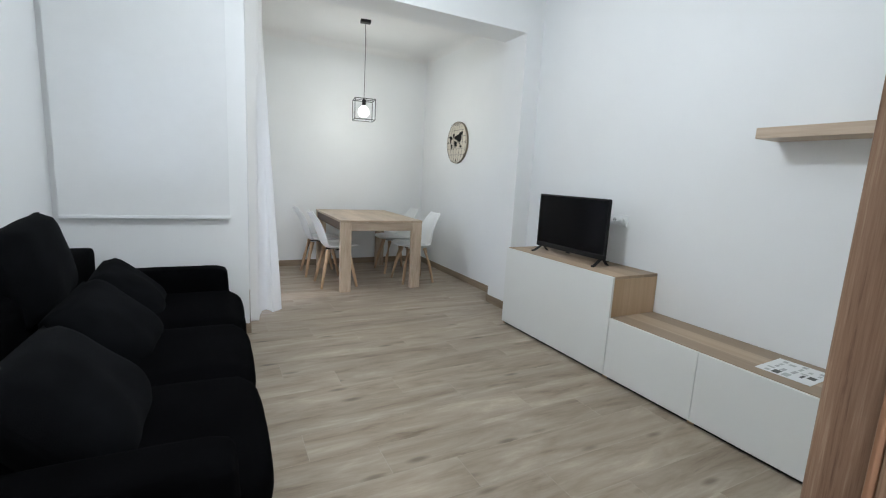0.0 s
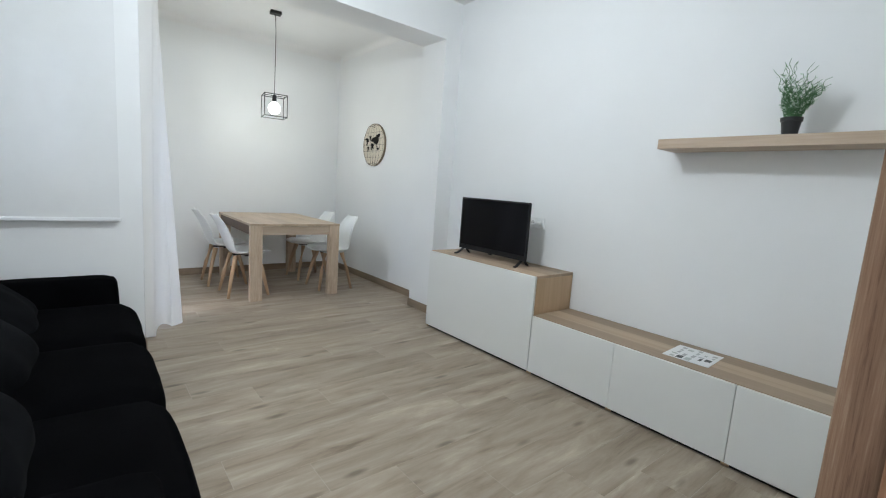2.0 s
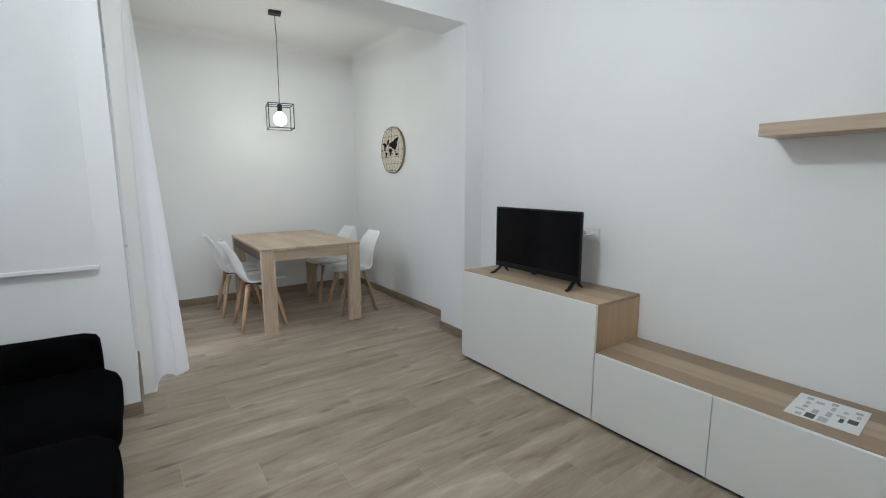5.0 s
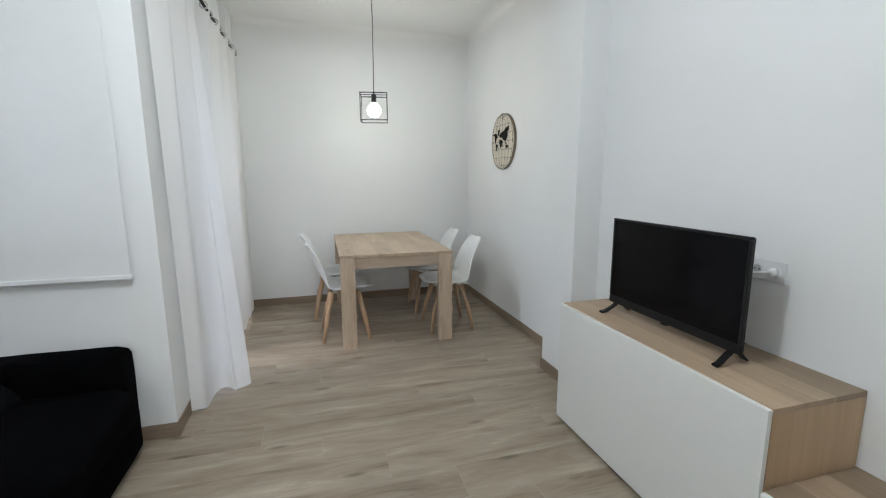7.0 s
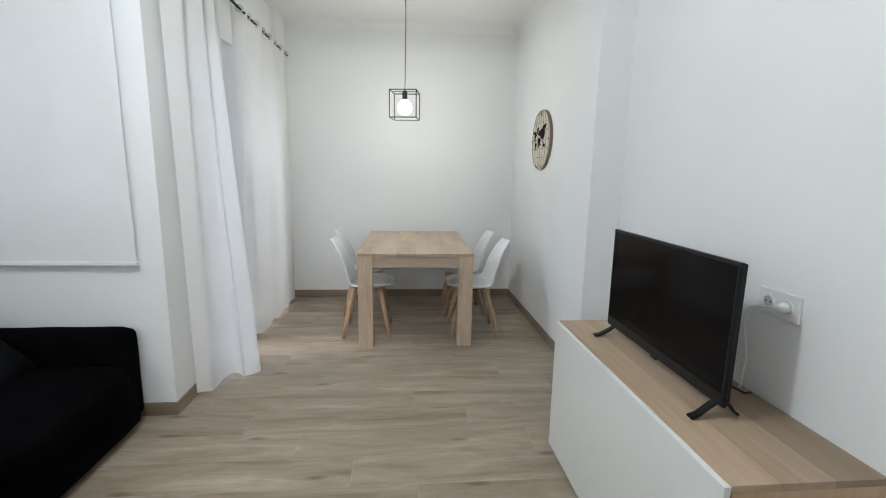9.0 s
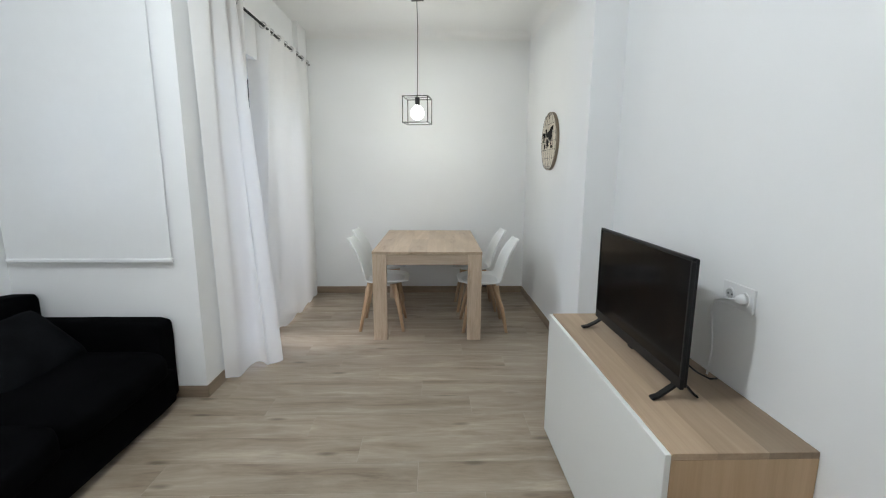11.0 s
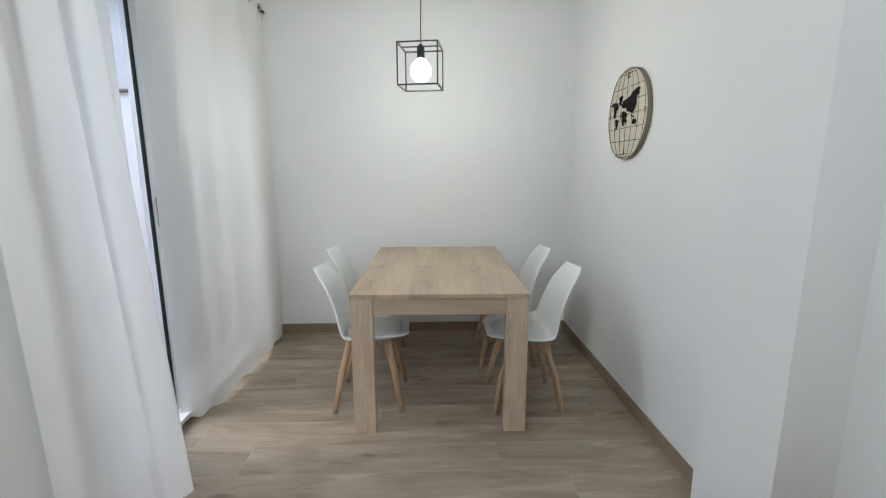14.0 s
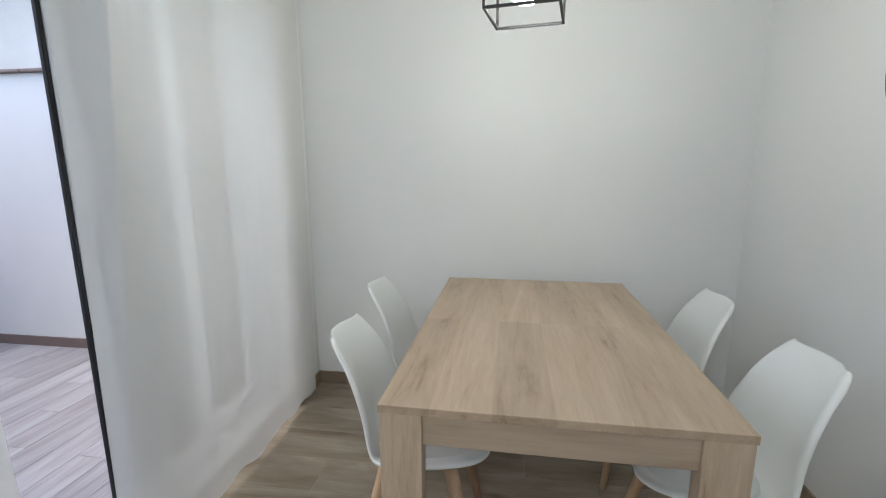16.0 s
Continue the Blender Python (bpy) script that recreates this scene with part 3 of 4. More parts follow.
part("plug", bm, SOCKET, so, m=pose(-0.009, -0.036, 0, 0, -90, 0), smooth=True)
cord = part("power_cord", tube(bmesh.new(), [(2.957, 2.800, 1.020), (2.946, 2.84, 1.012), (2.952, 2.89, 0.995), (2.962, 2.925, 0.955), (2.972, 2.930, 0.90), (2.972, 2.915, 0.85), (2.970, 2.905, 0.80), (2.970, 2.912, 0.74), (2.970, 2.915, 0.697)], 0.0042, 8), SOCKET, None, smooth=True)
tagged(cord, "white power cord hanging from the socket behind the television", "cord")
cord = part("aerial_cord", tube(bmesh.new(), [(2.82, 2.93, 0.80), (2.85, 2.92, 0.775), (2.88, 2.90, 0.745), (2.91, 2.88, 0.72), (2.955, 2.875, 0.698), (2.985, 2.88, 0.697)], 0.0035, 8), METAL, None, smooth=True)
tagged(cord, "thin black cord behind the television", "cord")

# leaflet with pale printed pictures
lf = thing("leaflet", pose(2.797, 1.505, 0.4205, 0, 0, 2.5), "white printed leaflet lying on the low cabinets", "leaflet")
part("sheet", B(-0.128, 0.128, -0.115, 0.115, 0.0, 0.002), PAPER, lf)
rng = random.Random(5)
for row in range(5):
    b = -0.098 + row * 0.040
    a = -0.115
    while a < 0.085:
        w_ = rng.uniform(0.018, 0.052)
        h_ = rng.uniform(0.012, 0.032)
        if rng.random() < 0.75:
            part("printed_block", B(a, a + w_, b, b + h_, 0.002, 0.0024), rng.choice([INK, INKG, INKG, INKD]), lf)
        a += w_ + rng.uniform(0.008, 0.03)


# potted plant
pl = thing("potted_plant", pose(2.875, 1.262, 1.604), "small artificial green plant in a black pot on the shelf", "plant")
bm = bmesh.new()
lathe(bm, [(0.031, 0.0), (0.040, 0.068), (0.045, 0.070), (0.0455, 0.088), (0.041, 0.088), (0.039, 0.078)], 28)
part("pot", bm, POT, pl)
part("soil", lathe(bmesh.new(), [(0.038, 0.074), (0.038, 0.079)], 20), SOIL, pl)
rng = random.Random(11)
stems, leaves, buds = bmesh.new(), bmesh.new(), bmesh.new()


def blade(bm, p, d, length, width, side):
    d = d.normalized()
    s = d.cross(side).normalized() * width
    a, b_, c_, e = p, p + d * length * 0.5 + s, p + d * length, p + d * length * 0.5 - s
    mid = p + d * length * 0.5 + side.normalized() * width * 0.35
    va, vb, vc, ve, vm = (bm.verts.new(q) for q in (a, b_, c_, e, mid))
    for tri in ((va, vb, vm), (vb, vc, vm), (vc, ve, vm), (ve, va, vm)):
        bm.faces.new(tri)


for i in range(95):
    az = rng.uniform(0, 2 * math.pi)
    lean = rng.uniform(0.10, 0.62)
    w1, w2 = rng.uniform(0, 6.28), rng.uniform(0, 6.28)
    long_ = i % 5 == 0
    ln = rng.uniform(0.21, 0.28) if long_ and i % 10 == 0 else rng.uniform(0.08, 0.205)
    lean = lean * (0.75 if long_ else 1.0)
    pts = []
    for k in range(15):
        f = k / 14
        rr = math.sin(lean * (0.4 + 0.6 * f)) * ln * f * (0.9 if long_ else 0.75)
        pts.append(Vector((math.cos(az) * (0.028 + rr) + 0.0095 * min(1, 2 * f) * math.sin(17 * f + w1), math.sin(az) * (0.028 + rr) - 0.13 * f * f * ln + 0.0095 * min(1, 2 * f) * math.sin(19 * f + w2), 0.078 + ln * f * math.cos(lean * 0.7))))
    for q in pts:
        q.x = min(q.x, 0.10)
    tube(stems, pts, 0.0021, 4, taper=0.0012)
    for k in range(5 if long_ else 9):
        f = rng.uniform(0.15, 1.0)
        j = min(13, int(f * 14))
        p = pts[j].lerp(pts[j + 1], f * 14 - j)
        d = Vector((rng.uniform(-1, 1), rng.uniform(-1, 1), rng.uniform(-0.2, 1)))
        side = Vector((rng.uniform(-1, 1), rng.uniform(-1, 1), rng.uniform(0.2, 1)))
        if rng.random() < (0.62 if f > 0.5 else 0.38):
            blade(buds, p, d, rng.uniform(0.010, 0.019), rng.uniform(0.004, 0.0065), side)
        else:
            blade(leaves, p, d, rng.uniform(0.012, 0.028), rng.uniform(0.002, 0.0045), side)
for n_, bm_, m_ in (("stem_cluster", stems, LEAF), ("foliage", leaves, LEAF), ("bud_cluster", buds, LEAFP)):
    tagged(part(n_, bm_, m_, pl), kind="stuff")

# world map wall disc
dc = thing("world_map_clock", pose(XD - 0.001, 5.472, 1.708, 0, -90, 0), "round cream wall clock with a black world map", "clock")
R = 0.256
part("board", lathe(bmesh.new(), [(R - 0.006, 0.018), (R - 0.006, 0.0255)], 64), CLOCKF, dc)
bm = bmesh.new()
lathe(bm, [(R, 0.0), (R, 0.026), (R - 0.005, 0.026), (R - 0.005, 0.0)], 72)
part("rim", bm, RIM, dc)
for k in range(-3, 4):
    off = k * 0.075
    hw = math.sqrt(max(0, (R - 0.008) ** 2 - off * off))
    part("grid_wire", tube(bmesh.new(), [(off, -hw, 0.030), (off, 0, 0.030), (off, hw, 0.030)], 0.0016, 6), METAL, dc)
for k in range(-3, 4):
    pts = []
    for j in range(13):
        a = -math.pi / 2 + math.pi * j / 12
        pts.append((math.sin(a) * (R - 0.010), math.cos(a) ** 0.6 * k * 0.076, 0.0275))
    part("meridian_wire", tube(bmesh.new(), pts, 0.0011, 6), METAL, dc)


def patch(name, outline):
    """A flat dark sheet cut to an outline (x up, y across)."""
    bm = bmesh.new()
    lo = [bm.verts.new((px, py, 0.0285)) for px, py in outline]
    hi = [bm.verts.new((px, py, 0.0315)) for px, py in outline]
    bm.faces.new(lo[::-1]), bm.faces.new(hi)
    n = len(lo)
    for k in range(n):
        bm.faces.new((lo[k], lo[(k + 1) % n], hi[(k + 1) % n], hi[k]))
    bmesh.ops.triangulate(bm, faces=[f for f in bm.faces if len(f.verts) > 4])
    return part(name, bm, INKB, dc)


LANDS = {
    "eurasia": [(552, 300), (575, 263), (600, 253), (625, 238), (642, 208), (697, 188), (692, 225), (672, 258), (674, 300), (664, 325), (652, 342), (640, 358), (626, 352), (610, 352), (600, 330), (580, 322), (566, 328), (558, 316)],
    "north_america": [(455, 290), (478, 281), (507, 285), (516, 306), (516, 330), (500, 350), (494, 372), (485, 396), (477, 372), (474, 330), (466, 308), (455, 317)],
    "greenland": [(525, 240), (545, 231), (556, 237), (547, 278), (532, 308), (528, 270)],
    "south_america": [(500, 410), (513, 408), (526, 420), (523, 448), (508, 492), (503, 455), (497, 430)],
    "africa": [(555, 352), (576, 348), (602, 362), (592, 388), (586, 420), (576, 452), (563, 448), (560, 405), (550, 378)],
    "islands": [(640, 372), (650, 380), (664, 388), (660, 394), (646, 390), (636, 380)],
    "madagascar": [(598, 410), (604, 414), (598, 430), (594, 424)],
    "britain": [(548, 296), (553, 290), (556, 302), (549, 308)],
    "australia": [(650, 412), (664, 402), (682, 408), (679, 432), (668, 440), (653, 436)],
}
coast = random.Random(21)


def ragged(pts, rounds=2):
    for q in range(rounds):
        out = []
        for (ax, ay), (bx, by) in zip(pts, pts[1:] + pts[:1]):
            d = math.hypot(bx - ax, by - ay)
            s = coast.uniform(-0.24, 0.24)
            out += [(ax, ay), ((ax + bx) / 2 - (by - ay) * s, (ay + by) / 2 + (bx - ax) * s)] if d > 5 else [(ax, ay)]
        pts = out
    return pts


for outline in LANDS.values():
    outline = ragged(outline)
    patch("land", [(-(py - 370 + 0.18 * (px - 590)) / 330 * R, -(px - 590) / 172 * R) for px, py in outline])

for text, ux, uy in (("12", 0.215, 0.0), ("3", 0.0, -0.225), ("6", -0.215, 0.0), ("9", 0.0, 0.225)):
    cu = bpy.data.curves.new("numeral", "FONT")
    cu.body, cu.size, cu.extrude, cu.align_x, cu.align_y = text, 0.045, 0.0006, "CENTER", "CENTER"
    cu.materials.append(INKB)
    nm = new("numeral", cu)
    nm.parent = dc
    nm.matrix_basis = pose(ux, uy, 0.0265, 0, 0, -90)

# pendant lamp
pd = thing("pendant_lamp", pose(1.812, 5.53, 1.860, 0, 0, -9), "black wire cube pendant with a lit round bulb over the table", "lamp")
S = 0.112
for sx in (-1, 1):
    for sy in (-1, 1):
        part("cage_bar", B(sx * S - 0.004, sx * S + 0.004, sy * S - 0.004, sy * S + 0.004, 0.008, 0.222), METAL, pd)
for z in (0.0, 0.222):
    for s in (-1, 1):
        part("cage_bar", B(-S - 0.004, S + 0.004, s * S - 0.004, s * S + 0.004, z, z + 0.008), METAL, pd)
        part("cage_bar", B(s * S - 0.004, s * S + 0.004, -S + 0.004, S - 0.004, z, z + 0.008), METAL, pd)
part("cage_bar", B(-S + 0.004, S - 0.004, -0.004, 0.004, 0.223, 0.229), METAL, pd)
bm = bmesh.new()
lathe(bm, [(0.012, 0.236), (0.022, 0.225), (0.022, 0.165), (0.019, 0.160)], 20)
part("lamp_holder", bm, METAL, pd)
bm = bmesh.new()
lathe(bm, [(0.006, 0.034), (0.034, 0.042), (0.054, 0.064), (0.060, 0.094), (0.054, 0.124), (0.034, 0.147), (0.018, 0.163)], 28)
bulb = part("bulb", bm, BULB, pd, smooth=True)
bulb.visible_shadow = False
part("cord", tube(bmesh.new(), [(0, 0, 0.23), (0.003, 0.002, 0.5), (0.006, 0.004, 0.85), (0.001, 0.002, 0.98), (0.0, 0.0, 1.042)], 0.0032, 8), METAL, pd)
part("canopy", B(-0.055, 0.055, -0.04, 0.04, 1.038, 1.068, 0.004), METAL, pd)


# ---- dining table ----
tx0, tx1, ty0, ty1, tz = 1.448, 2.373, 5.014, 6.372, 0.776
tb = thing("dining_table", pose((tx0 + tx1) / 2, (ty0 + ty1) / 2, 0, 0, 0, -0.7), "pale oak dining table with broad square legs", "table")
hx, hy = (tx1 - tx0) / 2, (ty1 - ty0) / 2
part("tabletop", B(-hx, hx, -hy, hy, tz - 0.024, tz, 0.002, 2), TOP_OAK, tb)
for sx in (-1, 1):
    for sy in (-1, 1):
        xa, xb = sorted((sx * (hx - 0.003), sx * (hx - 0.118)))
        ya, yb = sorted((sy * (hy - 0.004), sy * (hy - 0.058)))
        part("leg", B(xa, xb, ya, yb, 0.0, tz - 0.0245, 0.0015, 1), LEG_OAK, tb)
for sy in (-1, 1):
    ya, yb = sorted((sy * (hy - 0.014), sy * (hy - 0.034)))
    part("apron", B(-hx + 0.1185, hx - 0.1185, ya, yb, tz - 0.115, tz - 0.028, 0.001, 1), APRON_OAK, tb)
for sx in (-1, 1):
    xa, xb = sorted((sx * (hx - 0.012), sx * (hx - 0.032)))
    part("side_apron", B(xa, xb, -hy + 0.0585, hy - 0.0585, tz - 0.115, tz - 0.028, 0.001, 1), DARKW, tb)


# ---- chairs ----
def chair_shell():
    prof = [(0.240, 0.452), (0.232, 0.448), (0.200, 0.444), (0.13, 0.440), (0.04, 0.434), (-0.04, 0.430), (-0.095, 0.432), (-0.136, 0.447), (-0.164, 0.485),
            (-0.187, 0.535), (-0.211, 0.60), (-0.238, 0.67), (-0.268, 0.74), (-0.301, 0.797), (-0.327, 0.832)]
    half = [0.082, 0.132, 0.181, 0.212, 0.226, 0.228, 0.226, 0.220, 0.210, 0.198, 0.184, 0.170, 0.155, 0.137, 0.110]
    bm = bmesh.new()
    n, rows = 16, []
    for i, ((py, pz), hw) in enumerate(zip(prof, half)):
        row = []
        back = max(0.0, min(1.0, (i - 6) / 4))
        for j in range(n + 1):
            v = -1 + 2 * j / n
            up = (1 - back) * 0.040 * abs(v) ** 3.2 * (0.1, 0.35, 0.7, 1.0)[min(i, 3)]
            fwd = back * 0.055 * v * v * (1.0 if i < 13 else 0.80)
            top = (-0.004 if i == len(prof) - 1 else 0) * (1 - v * v) + (0.010 * abs(v) ** 6 if i == len(prof) - 1 else 0)
            row.append(bm.verts.new((hw * math.copysign(abs(v) ** 0.94, v), py + fwd, pz + up + top)))
        lip = 0.3 + 0.7 * min(1.0, i / 3)
        for sx, k in ((-1, 0), (1, -1)):
            p = row[k].co
            q = bm.verts.new((p.x + sx * 0.011 * lip, p.y - 0.011 * back * lip, p.z - 0.010 * (1 - back) * lip))
            row = [q] + row if sx < 0 else row + [q]
        rows.append(row)
    for a, b_ in zip(rows, rows[1:]):
        for j in range(n + 2):
            bm.faces.new((a[j], a[j + 1], b_[j + 1], b_[j]))
    return bm


def make_chair():
    ch = thing("dining_chair", pose(0, 0, 0), "white plastic shell chair with beech legs at the dining table", "chair", "chairs round the table")
    shell = part("seat_shell", chair_shell(), SHELL, ch, smooth=True)
    sm = shell.modifiers.new("thick", "SOLIDIFY")
    sm.thickness, sm.offset = 0.010, -1
    sb = shell.modifiers.new("soft", "SUBSURF")
    sb.levels = sb.render_levels = 1
    bm = bmesh.new()
    n = 22
    lay = []
    for r_, z in ((0.0, 0.468), (0.5, 0.468), (0.8, 0.466), (0.95, 0.459), (1.0, 0.450), (0.96, 0.442)):
        lay.append([bm.verts.new((0.185 * r_ * math.copysign(abs(math.cos(a)) ** 0.8, math.cos(a)), 0.035 + 0.17 * r_ * math.copysign(abs(math.sin(a)) ** 0.8, math.sin(a)),
                                  z - 0.004 * (1 - r_))) for a in [2 * math.pi * k / n for k in range(n)]])
    for q, w_ in zip(lay, lay[1:]):
        for k in range(n):
            bm.faces.new((q[k], w_[k], w_[(k + 1) % n], q[(k + 1) % n]))
    bmesh.ops.remove_doubles(bm, verts=bm.verts[:], dist=0.0005)
    part("seat_pad", bm, SEATPAD, ch, smooth=True)
    part("underframe", box(box(bmesh.new(), -0.11, 0.11, -0.020, 0.020, 0.410, 0.424, 0.003), -0.020, 0.020, -0.11, 0.11, 0.4105, 0.4245, 0.003), METAL, ch)
    for sx in (-1, 1):
        for sy in (-1, 1):
            part("leg", tube(bmesh.new(), [(sx * 0.105, sy * 0.105, 0.415), (sx * 0.150, sy * 0.155, 0.22), (sx * 0.189, sy * 0.196, 0.0)], 0.026, 12, taper=0.0135), BEECH, ch, smooth=True)
    return ch


first = make_chair()
for x, y, rz in ((2.420, 5.370, 90), (2.402, 5.965, 91), (1.428, 6.005, -91)):
    copy_thing(first, pose(x, y, 0, 0, 0, rz))
first.matrix_world = pose(1.488, 5.416, 0, 0, 0, -90)

# ---- sofa ----
sf = thing("sofa", pose(0, 0, 0), "long black velvet three-seat sofa against the white wall", "sofa")
SY0, SY1 = 1.54, 4.04
def at(x0, x1, y0, y1, z0, z1):
    return pose((x0 + x1) / 2, (y0 + y1) / 2, (z0 + z1) / 2), (x1 - x0, y1 - y0, z1 - z0)


def soft(name, x0, x1, y0, y1, z0, z1, material=SOFA, parent=sf, label="", **k):
    m, s = at(x0, x1, y0, y1, z0, z1)
    return part(name, soft_block(*s, **k), material, parent, label, True, m)


soft("base", -0.55, 0.392, SY0 + 0.10, SY1 - 0.10, 0.04, 0.27, round_=0.03, puff=0.0, lump=0.003, seed=1)
soft("back", -0.61, -0.40, SY0 + 0.02, SY1 - 0.02, 0.06, 0.72, round_=0.05, puff=0.01, seed=2)
soft("arm", -0.58, 0.325, SY0, SY0 + 0.205, 0.04, 0.560, round_=0.04, puff=0.008, lump=0.004, seed=3)
soft("arm", -0.58, 0.35, SY1 - 0.18, SY1, 0.04, 0.556, round_=0.04, puff=0.008, lump=0.004, seed=4)
ys = (SY0 + 0.18, 2.44, 3.12, SY1 - 0.18)
for k in range(3):
    soft("seat_cushion", -0.42, 0.418, ys[k] + 0.002, ys[k + 1] - 0.002, 0.235, 0.415, round_=0.07, puff=0.022, lump=0.006, seed=5 + k)
for x, y in ((-0.45, SY0 + 0.08), (0.27, SY0 + 0.08), (-0.45, SY1 - 0.08), (0.27, SY1 - 0.08)):
    part("foot", lathe(bmesh.new(), [(0.02, 0.0), (0.025, 0.05)], 16, (x, y)), METAL, sf)


def cushion(x, y, z, w_, h_, d_, rx, ry, rz, seed, label):
    """A stuffed cushion: thick in the middle, thin at the seam."""
    bm = bmesh.new()
    bmesh.ops.create_cube(bm, size=2.0)
    bmesh.ops.subdivide_edges(bm, edges=bm.edges[:], cuts=12, use_grid_fill=True)
    for v in bm.verts:
        a, b_ = v.co.y, v.co.z
        t_ = max(0.0, (1 - a ** 4)) ** 0.5 * max(0.0, (1 - b_ ** 4)) ** 0.5
        pull = 1 - 0.06 * (a * a * b_ * b_)
        p = Vector((v.co.x * d_ / 2 * (0.10 + 0.90 * t_), a * w_ / 2 * pull * (1 - 0.05 * (1 - b_ * b_)), b_ * h_ / 2 * pull * (1 - 0.05 * (1 - a * a))))
        v.co = p + Vector((noise.noise(p * 6 + Vector((seed * 3.1, 0, 0))) * 0.018, 0, 0))
    ob = part("cushion", bm, PILLOW, None, "", True, pose(x, y, z, rx, ry, rz))
    tagged(ob, label, "cushion", "cushions on the sofa")


cushion(-0.175, 3.56, 0.500, 0.60, 0.44, 0.22, 0, -47, 4, 1, "plump black cushion slumped on the seat beside the sofa's arm")
cushion(-0.155, 2.88, 0.505, 0.62, 0.46, 0.24, 3, -45, -3, 2, "plump black cushion slumped against the sofa's back")
cushion(-0.110, 2.12, 0.530, 0.62, 0.46, 0.24, -2, -43, 2, 3, "plump black cushion slumped against the sofa's back")
cushion(-0.425, 2.98, 0.795, 0.56, 0.42, 0.22, 4, -10, 0, 4, "tall black cushion standing on top of the others")

# ---- blind ----
bl = thing("roller_blind", pose(0, 0, 0), "lowered white roller blind over the window", "blind")
part("cloth", B(-0.583, 0.382, 4.0295, 4.0305, 0.913, 2.50), BLIND, bl, "white half-sheer blind cloth")
part("bottom_rail", B(-0.585, 0.390, 4.020, 4.040, 0.892, 0.916, 0.005), ALU, bl)
part("roller", tube(bmesh.new(), [(-0.585, 4.040, 2.51), (0.39, 4.040, 2.51)], 0.0215, 16), ALU, bl, smooth=True)
part("bracket", B(-0.595, -0.585, 4.015, YN, 2.47, 2.55, 0.002), ALU, bl)
part("bracket", B(0.39, 0.40, 4.015, YN, 2.47, 2.55, 0.002), ALU, bl)


# ---- curtains ----
def catmull(points, f):
    n = len(points) - 1
    g = min(max(f, 0.0), 0.99999) * n
    i = int(g)
    u = g - i
    p = [Vector(points[max(0, min(n, i + k))]) for k in (-1, 0, 1, 2)]
    return 0.5 * ((2 * p[1]) + (p[2] - p[0]) * u + (2 * p[0] - 5 * p[1] + 4 * p[2] - p[3]) * u * u + (3 * p[1] - p[0] - 3 * p[2] + p[3]) * u ** 3)


ROD_X, ROD_Z = 0.600, 2.575


def curtain(label, y0, y1, hem, folds, amp_top, amp_low, seed, mesh=160, rows=46, material=SHEER, tuck=0.1, depth=0.045, fall=1.0, slow=1.0, ripple=0.0, decay=4):
    ct = thing("curtain", pose(0, 0, 0), label, "curtain", "voile curtains at the terrace door")
    rg = random.Random(seed)
    ph = [rg.uniform(0, 6.28) for _ in range(4)]
    bm = bmesh.new()
    grid = []
    for i in range(rows + 1):
        t_ = i / rows
        row = []
        for j in range(mesh + 1):
            f = j / mesh
            top = Vector((ROD_X - (depth * (1 - f / tuck) if f < tuck else 0), y0 + (y1 - y0) * f, 0))
            low = catmull(hem, f)
            ease = 1 - (1 - t_) ** fall
            p = top.lerp(Vector((low.x, low.y, 0)), ease)
            wob = f + 0.012 * math.sin(9 * f + ph[0]) * t_
            a = (1 - t_) ** decay * amp_top + (1 - (1 - t_) ** decay) * amp_low
            w_ = math.sin(2 * math.pi * folds * wob) + slow * 0.30 * t_ * math.sin(2 * math.pi * folds * 1.7 * f + ph[1] + 1.5 * t_) + slow * 0.25 * t_ * math.sin(2 * math.pi * folds * 0.6 * f + ph[2])
            p.x += a * w_
            p.y += 0.35 * a * math.cos(4 * math.pi * folds * wob + ph[3]) * t_
            z = (ROD_Z + 0.035) * (1 - t_) + (low.z + ripple * (math.sin(31 * f + ph[1]) + 0.6 * math.sin(53 * f + ph[2]))) * t_
            row.append(bm.verts.new((p.x, p.y, z)))
        grid.append(row)
    for a, b_ in zip(grid, grid[1:]):
        for j in range(mesh):
            bm.faces.new((a[j], a[j + 1], b_[j + 1], b_[j]))
    edge = [tuple(v.co) for v in grid[-1][::2]]
    side = [tuple(r_[0].co) for r_ in grid[::3]] + [edge[0]]
    part("voile", bm, material, ct, smooth=True)
    part("hem", tube(bmesh.new(), edge, 0.0024, 5), PAPER, ct, smooth=True)
    part("selvedge", tube(bmesh.new(), side, 0.0014, 5), PAPER, ct, smooth=True)
    for k in range(int(folds * 2) + 1):
        f = k / (folds * 2)
        y = y0 + (y1 - y0) * f
        if f <= 1.0:
            pts = [(ROD_X + 0.023 * math.cos(a), y + 0.008 * math.cos(a), ROD_Z + 0.023 * math.sin(a)) for a in [2 * math.pi * q / 16 for q in range(16)]]
            part("eyelet", tube(bmesh.new(), pts, 0.006, 6, closed=True), CHROME, ct, smooth=True)
    return ct


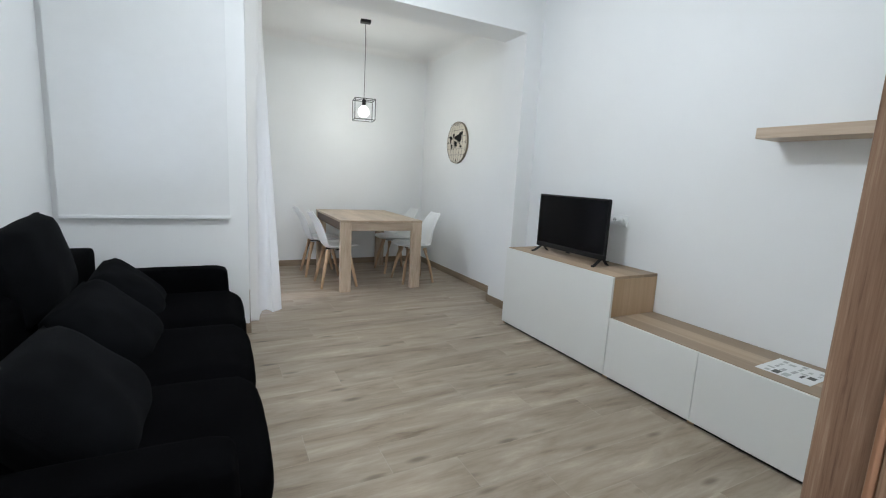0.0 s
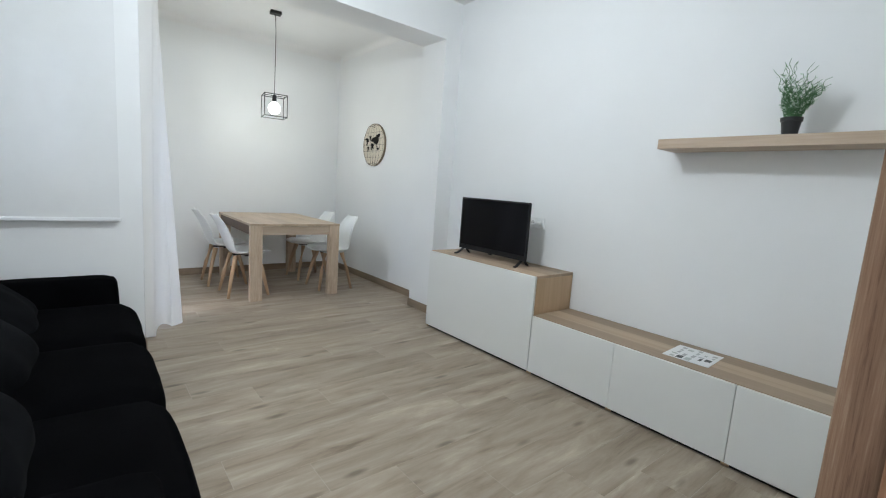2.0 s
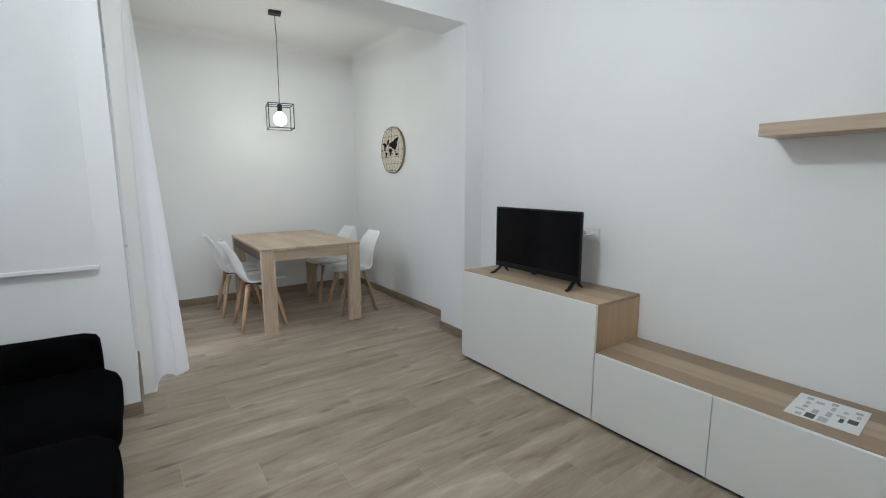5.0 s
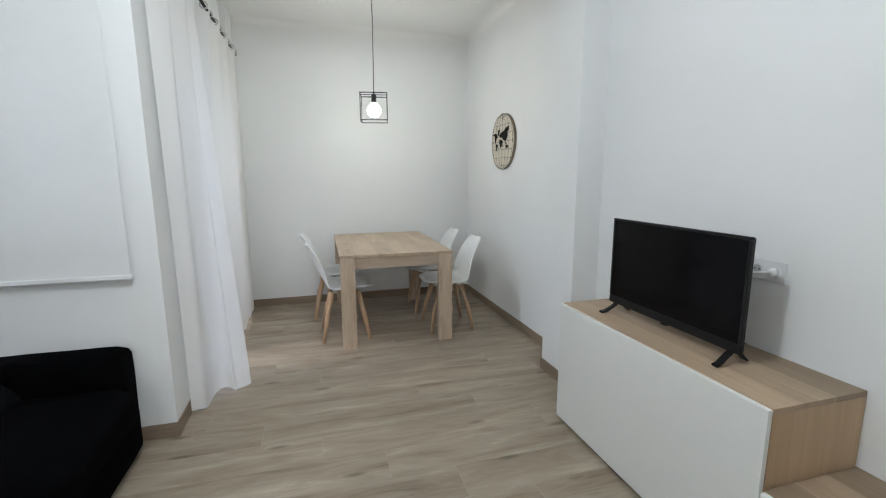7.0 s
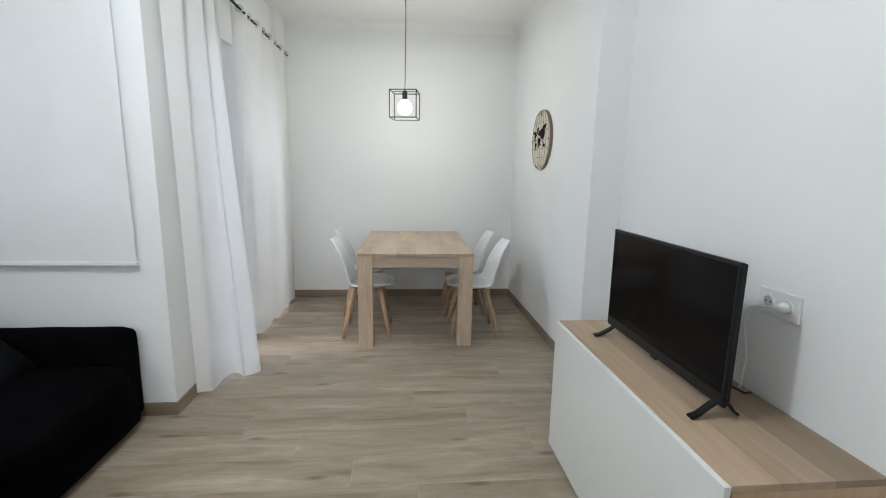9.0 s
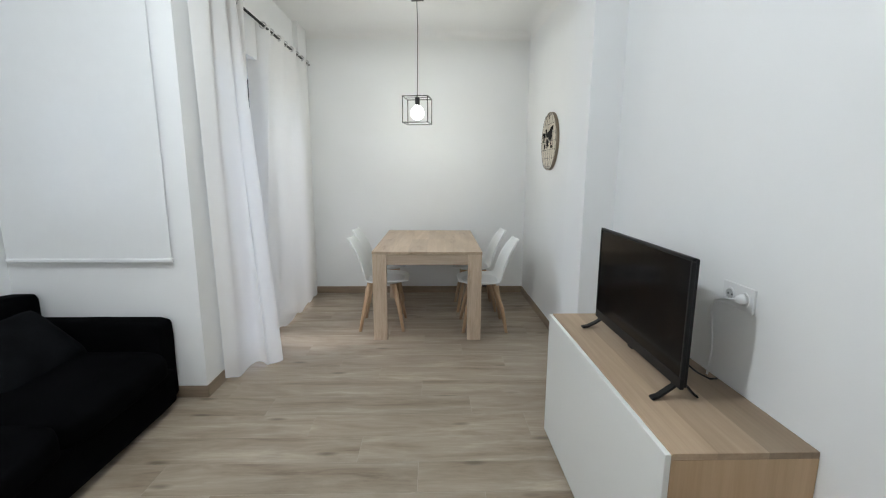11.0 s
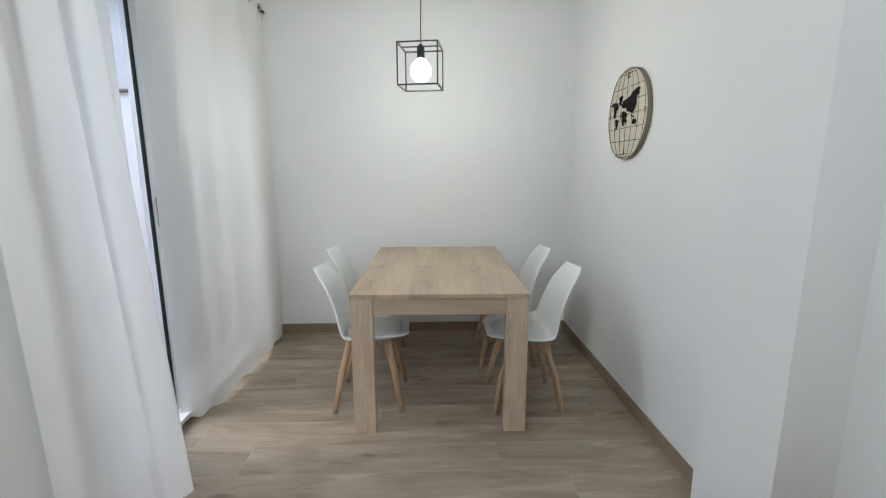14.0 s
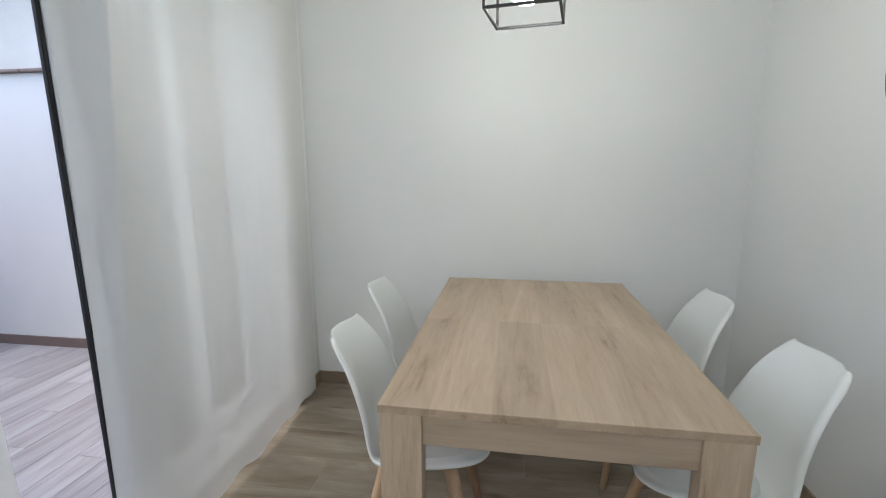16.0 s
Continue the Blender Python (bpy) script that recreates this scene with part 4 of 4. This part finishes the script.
curtain("gathered white voile curtain hanging to the floor beside the door", 4.215, 4.70,
        [(0.520, 4.270, 0.030), (0.600, 4.360, 0.010), (0.640, 4.50, 0.045), (0.725, 4.525, 0.010), (0.790, 4.60, 0.016), (0.68, 4.68, 0.03), (0.565, 4.80, 0.02)], 3.2, 0.052, 0.014, 3, material=SHEER_DENSE, tuck=0.16, depth=0.085, fall=1.15, slow=0.6, decay=2)
curtain("drawn white voile curtain over the sliding door", 5.185, 6.475,
        [(0.450, 5.150, 0.035), (0.575, 5.24, 0.03), (0.610, 5.65, 0.035), (0.610, 6.05, 0.035), (0.610, 6.40, 0.03)], 3.7, 0.022, 0.004, 8, 260, tuck=0.09, depth=0.14, slow=0.0, decay=9, ripple=0.010)
rod = thing("curtain_rod", pose(0, 0, 0), "thin black curtain rod over the terrace door", "curtain rod")
part("bar", tube(bmesh.new(), [(ROD_X, 4.25, ROD_Z), (ROD_X, 6.52, ROD_Z)], 0.010, 12), METAL, rod, smooth=True)
for y in (4.30, 6.49):
    part("bracket", B(XJ if y < 5 else XF - 0.01, ROD_X, y - 0.006, y + 0.006, ROD_Z - 0.008, ROD_Z + 0.008), METAL, rod)

hook = thing("curtain_hook", pose(XJ, 4.42, 0.96), "small grey metal tie-back hook on the wall beside the door", "hook")
bm = bmesh.new()
lathe(bm, [(0.014, 0), (0.014, 0.004), (0.005, 0.006), (0.005, 0.028), (0.011, 0.031), (0.011, 0.036)], 20)
part("stem", bm, CHROME, hook, m=pose(0, 0, 0, 0, 90, 0), smooth=True)

# ---- floor, its tiles last ----
floor = structure("floor", B(XL - 0.2, XR + 0.2, -1.8, YE + 0.2, -0.10, -0.0007), GROUT, "floor laid with greyish beige wood-look tiles")
TW, TL, GAP = 0.218, 1.24, 0.0022
meshes = {}


def tile_mesh(kind, length, width, material):
    key = (kind, round(length, 3), round(width, 3))
    if key not in meshes:
        bm = bmesh.new()
        a, b_, c_ = length / 2, width / 2, 0.0006
        lo = [bm.verts.new(p) for p in ((-a, -b_, -0.006), (a, -b_, -0.006), (a, b_, -0.006), (-a, b_, -0.006))]
        md = [bm.verts.new(p) for p in ((-a, -b_, -c_), (a, -b_, -c_), (a, b_, -c_), (-a, b_, -c_))]
        hi = [bm.verts.new(p) for p in ((-a + c_, -b_ + c_, 0), (a - c_, -b_ + c_, 0), (a - c_, b_ - c_, 0), (-a + c_, b_ - c_, 0))]
        for q, w_ in ((lo, md), (md, hi)):
            for k in range(4):
                bm.faces.new((q[k], q[(k + 1) % 4], w_[(k + 1) % 4], w_[k]))
        bm.faces.new(hi)
        meshes[key] = mesh_of("tile", bm, material)
    return meshes[key]


def lay(parent, kind, x0, x1, y0, y1, z, base_x, base_y, tl, tw, step, material, turned=False):
    """Rows of long tiles; each row's joints are shifted by step."""
    k0, k1 = math.floor((y0 - base_y) / tw), math.ceil((y1 - base_y) / tw)
    for k in range(k0, k1):
        ya, yb = max(y0, base_y + k * tw), min(y1, base_y + (k + 1) * tw)
        if yb - ya < 0.01:
            continue
        xs = base_x - step * k
        i0, i1 = math.floor((x0 - xs) / tl), math.ceil((x1 - xs) / tl)
        for i in range(i0, i1):
            xa, xb = max(x0, xs + i * tl), min(x1, xs + (i + 1) * tl)
            if xb - xa < 0.01:
                continue
            if turned:
                me = tile_mesh(kind, yb - ya - GAP, xb - xa - GAP, material)
                c_ = ((ya + yb) / 2, (xa + xb) / 2, z)
            else:
                me = tile_mesh(kind, xb - xa - GAP, yb - ya - GAP, material)
                c_ = ((xa + xb) / 2, (ya + yb) / 2, z)
            ob = new("tile", me)
            ob.parent = parent
            ob.location = c_


lay(floor, "in", XL, XR, -1.7, YN, 0.0, 0.945, 3.835, TL, TW, 0.31, TILE)
lay(floor, "in", XJ - 0.05, XR + 0.02, YN, YE, 0.0, 0.945, 3.835, TL, TW, 0.31, TILE)
lay(patio_floor, "out", YN + 0.28, 6.74, -3.2, 0.335, 0.024, 5.0, 0.05, 0.92, 0.155, 0.31, PTILE, True)
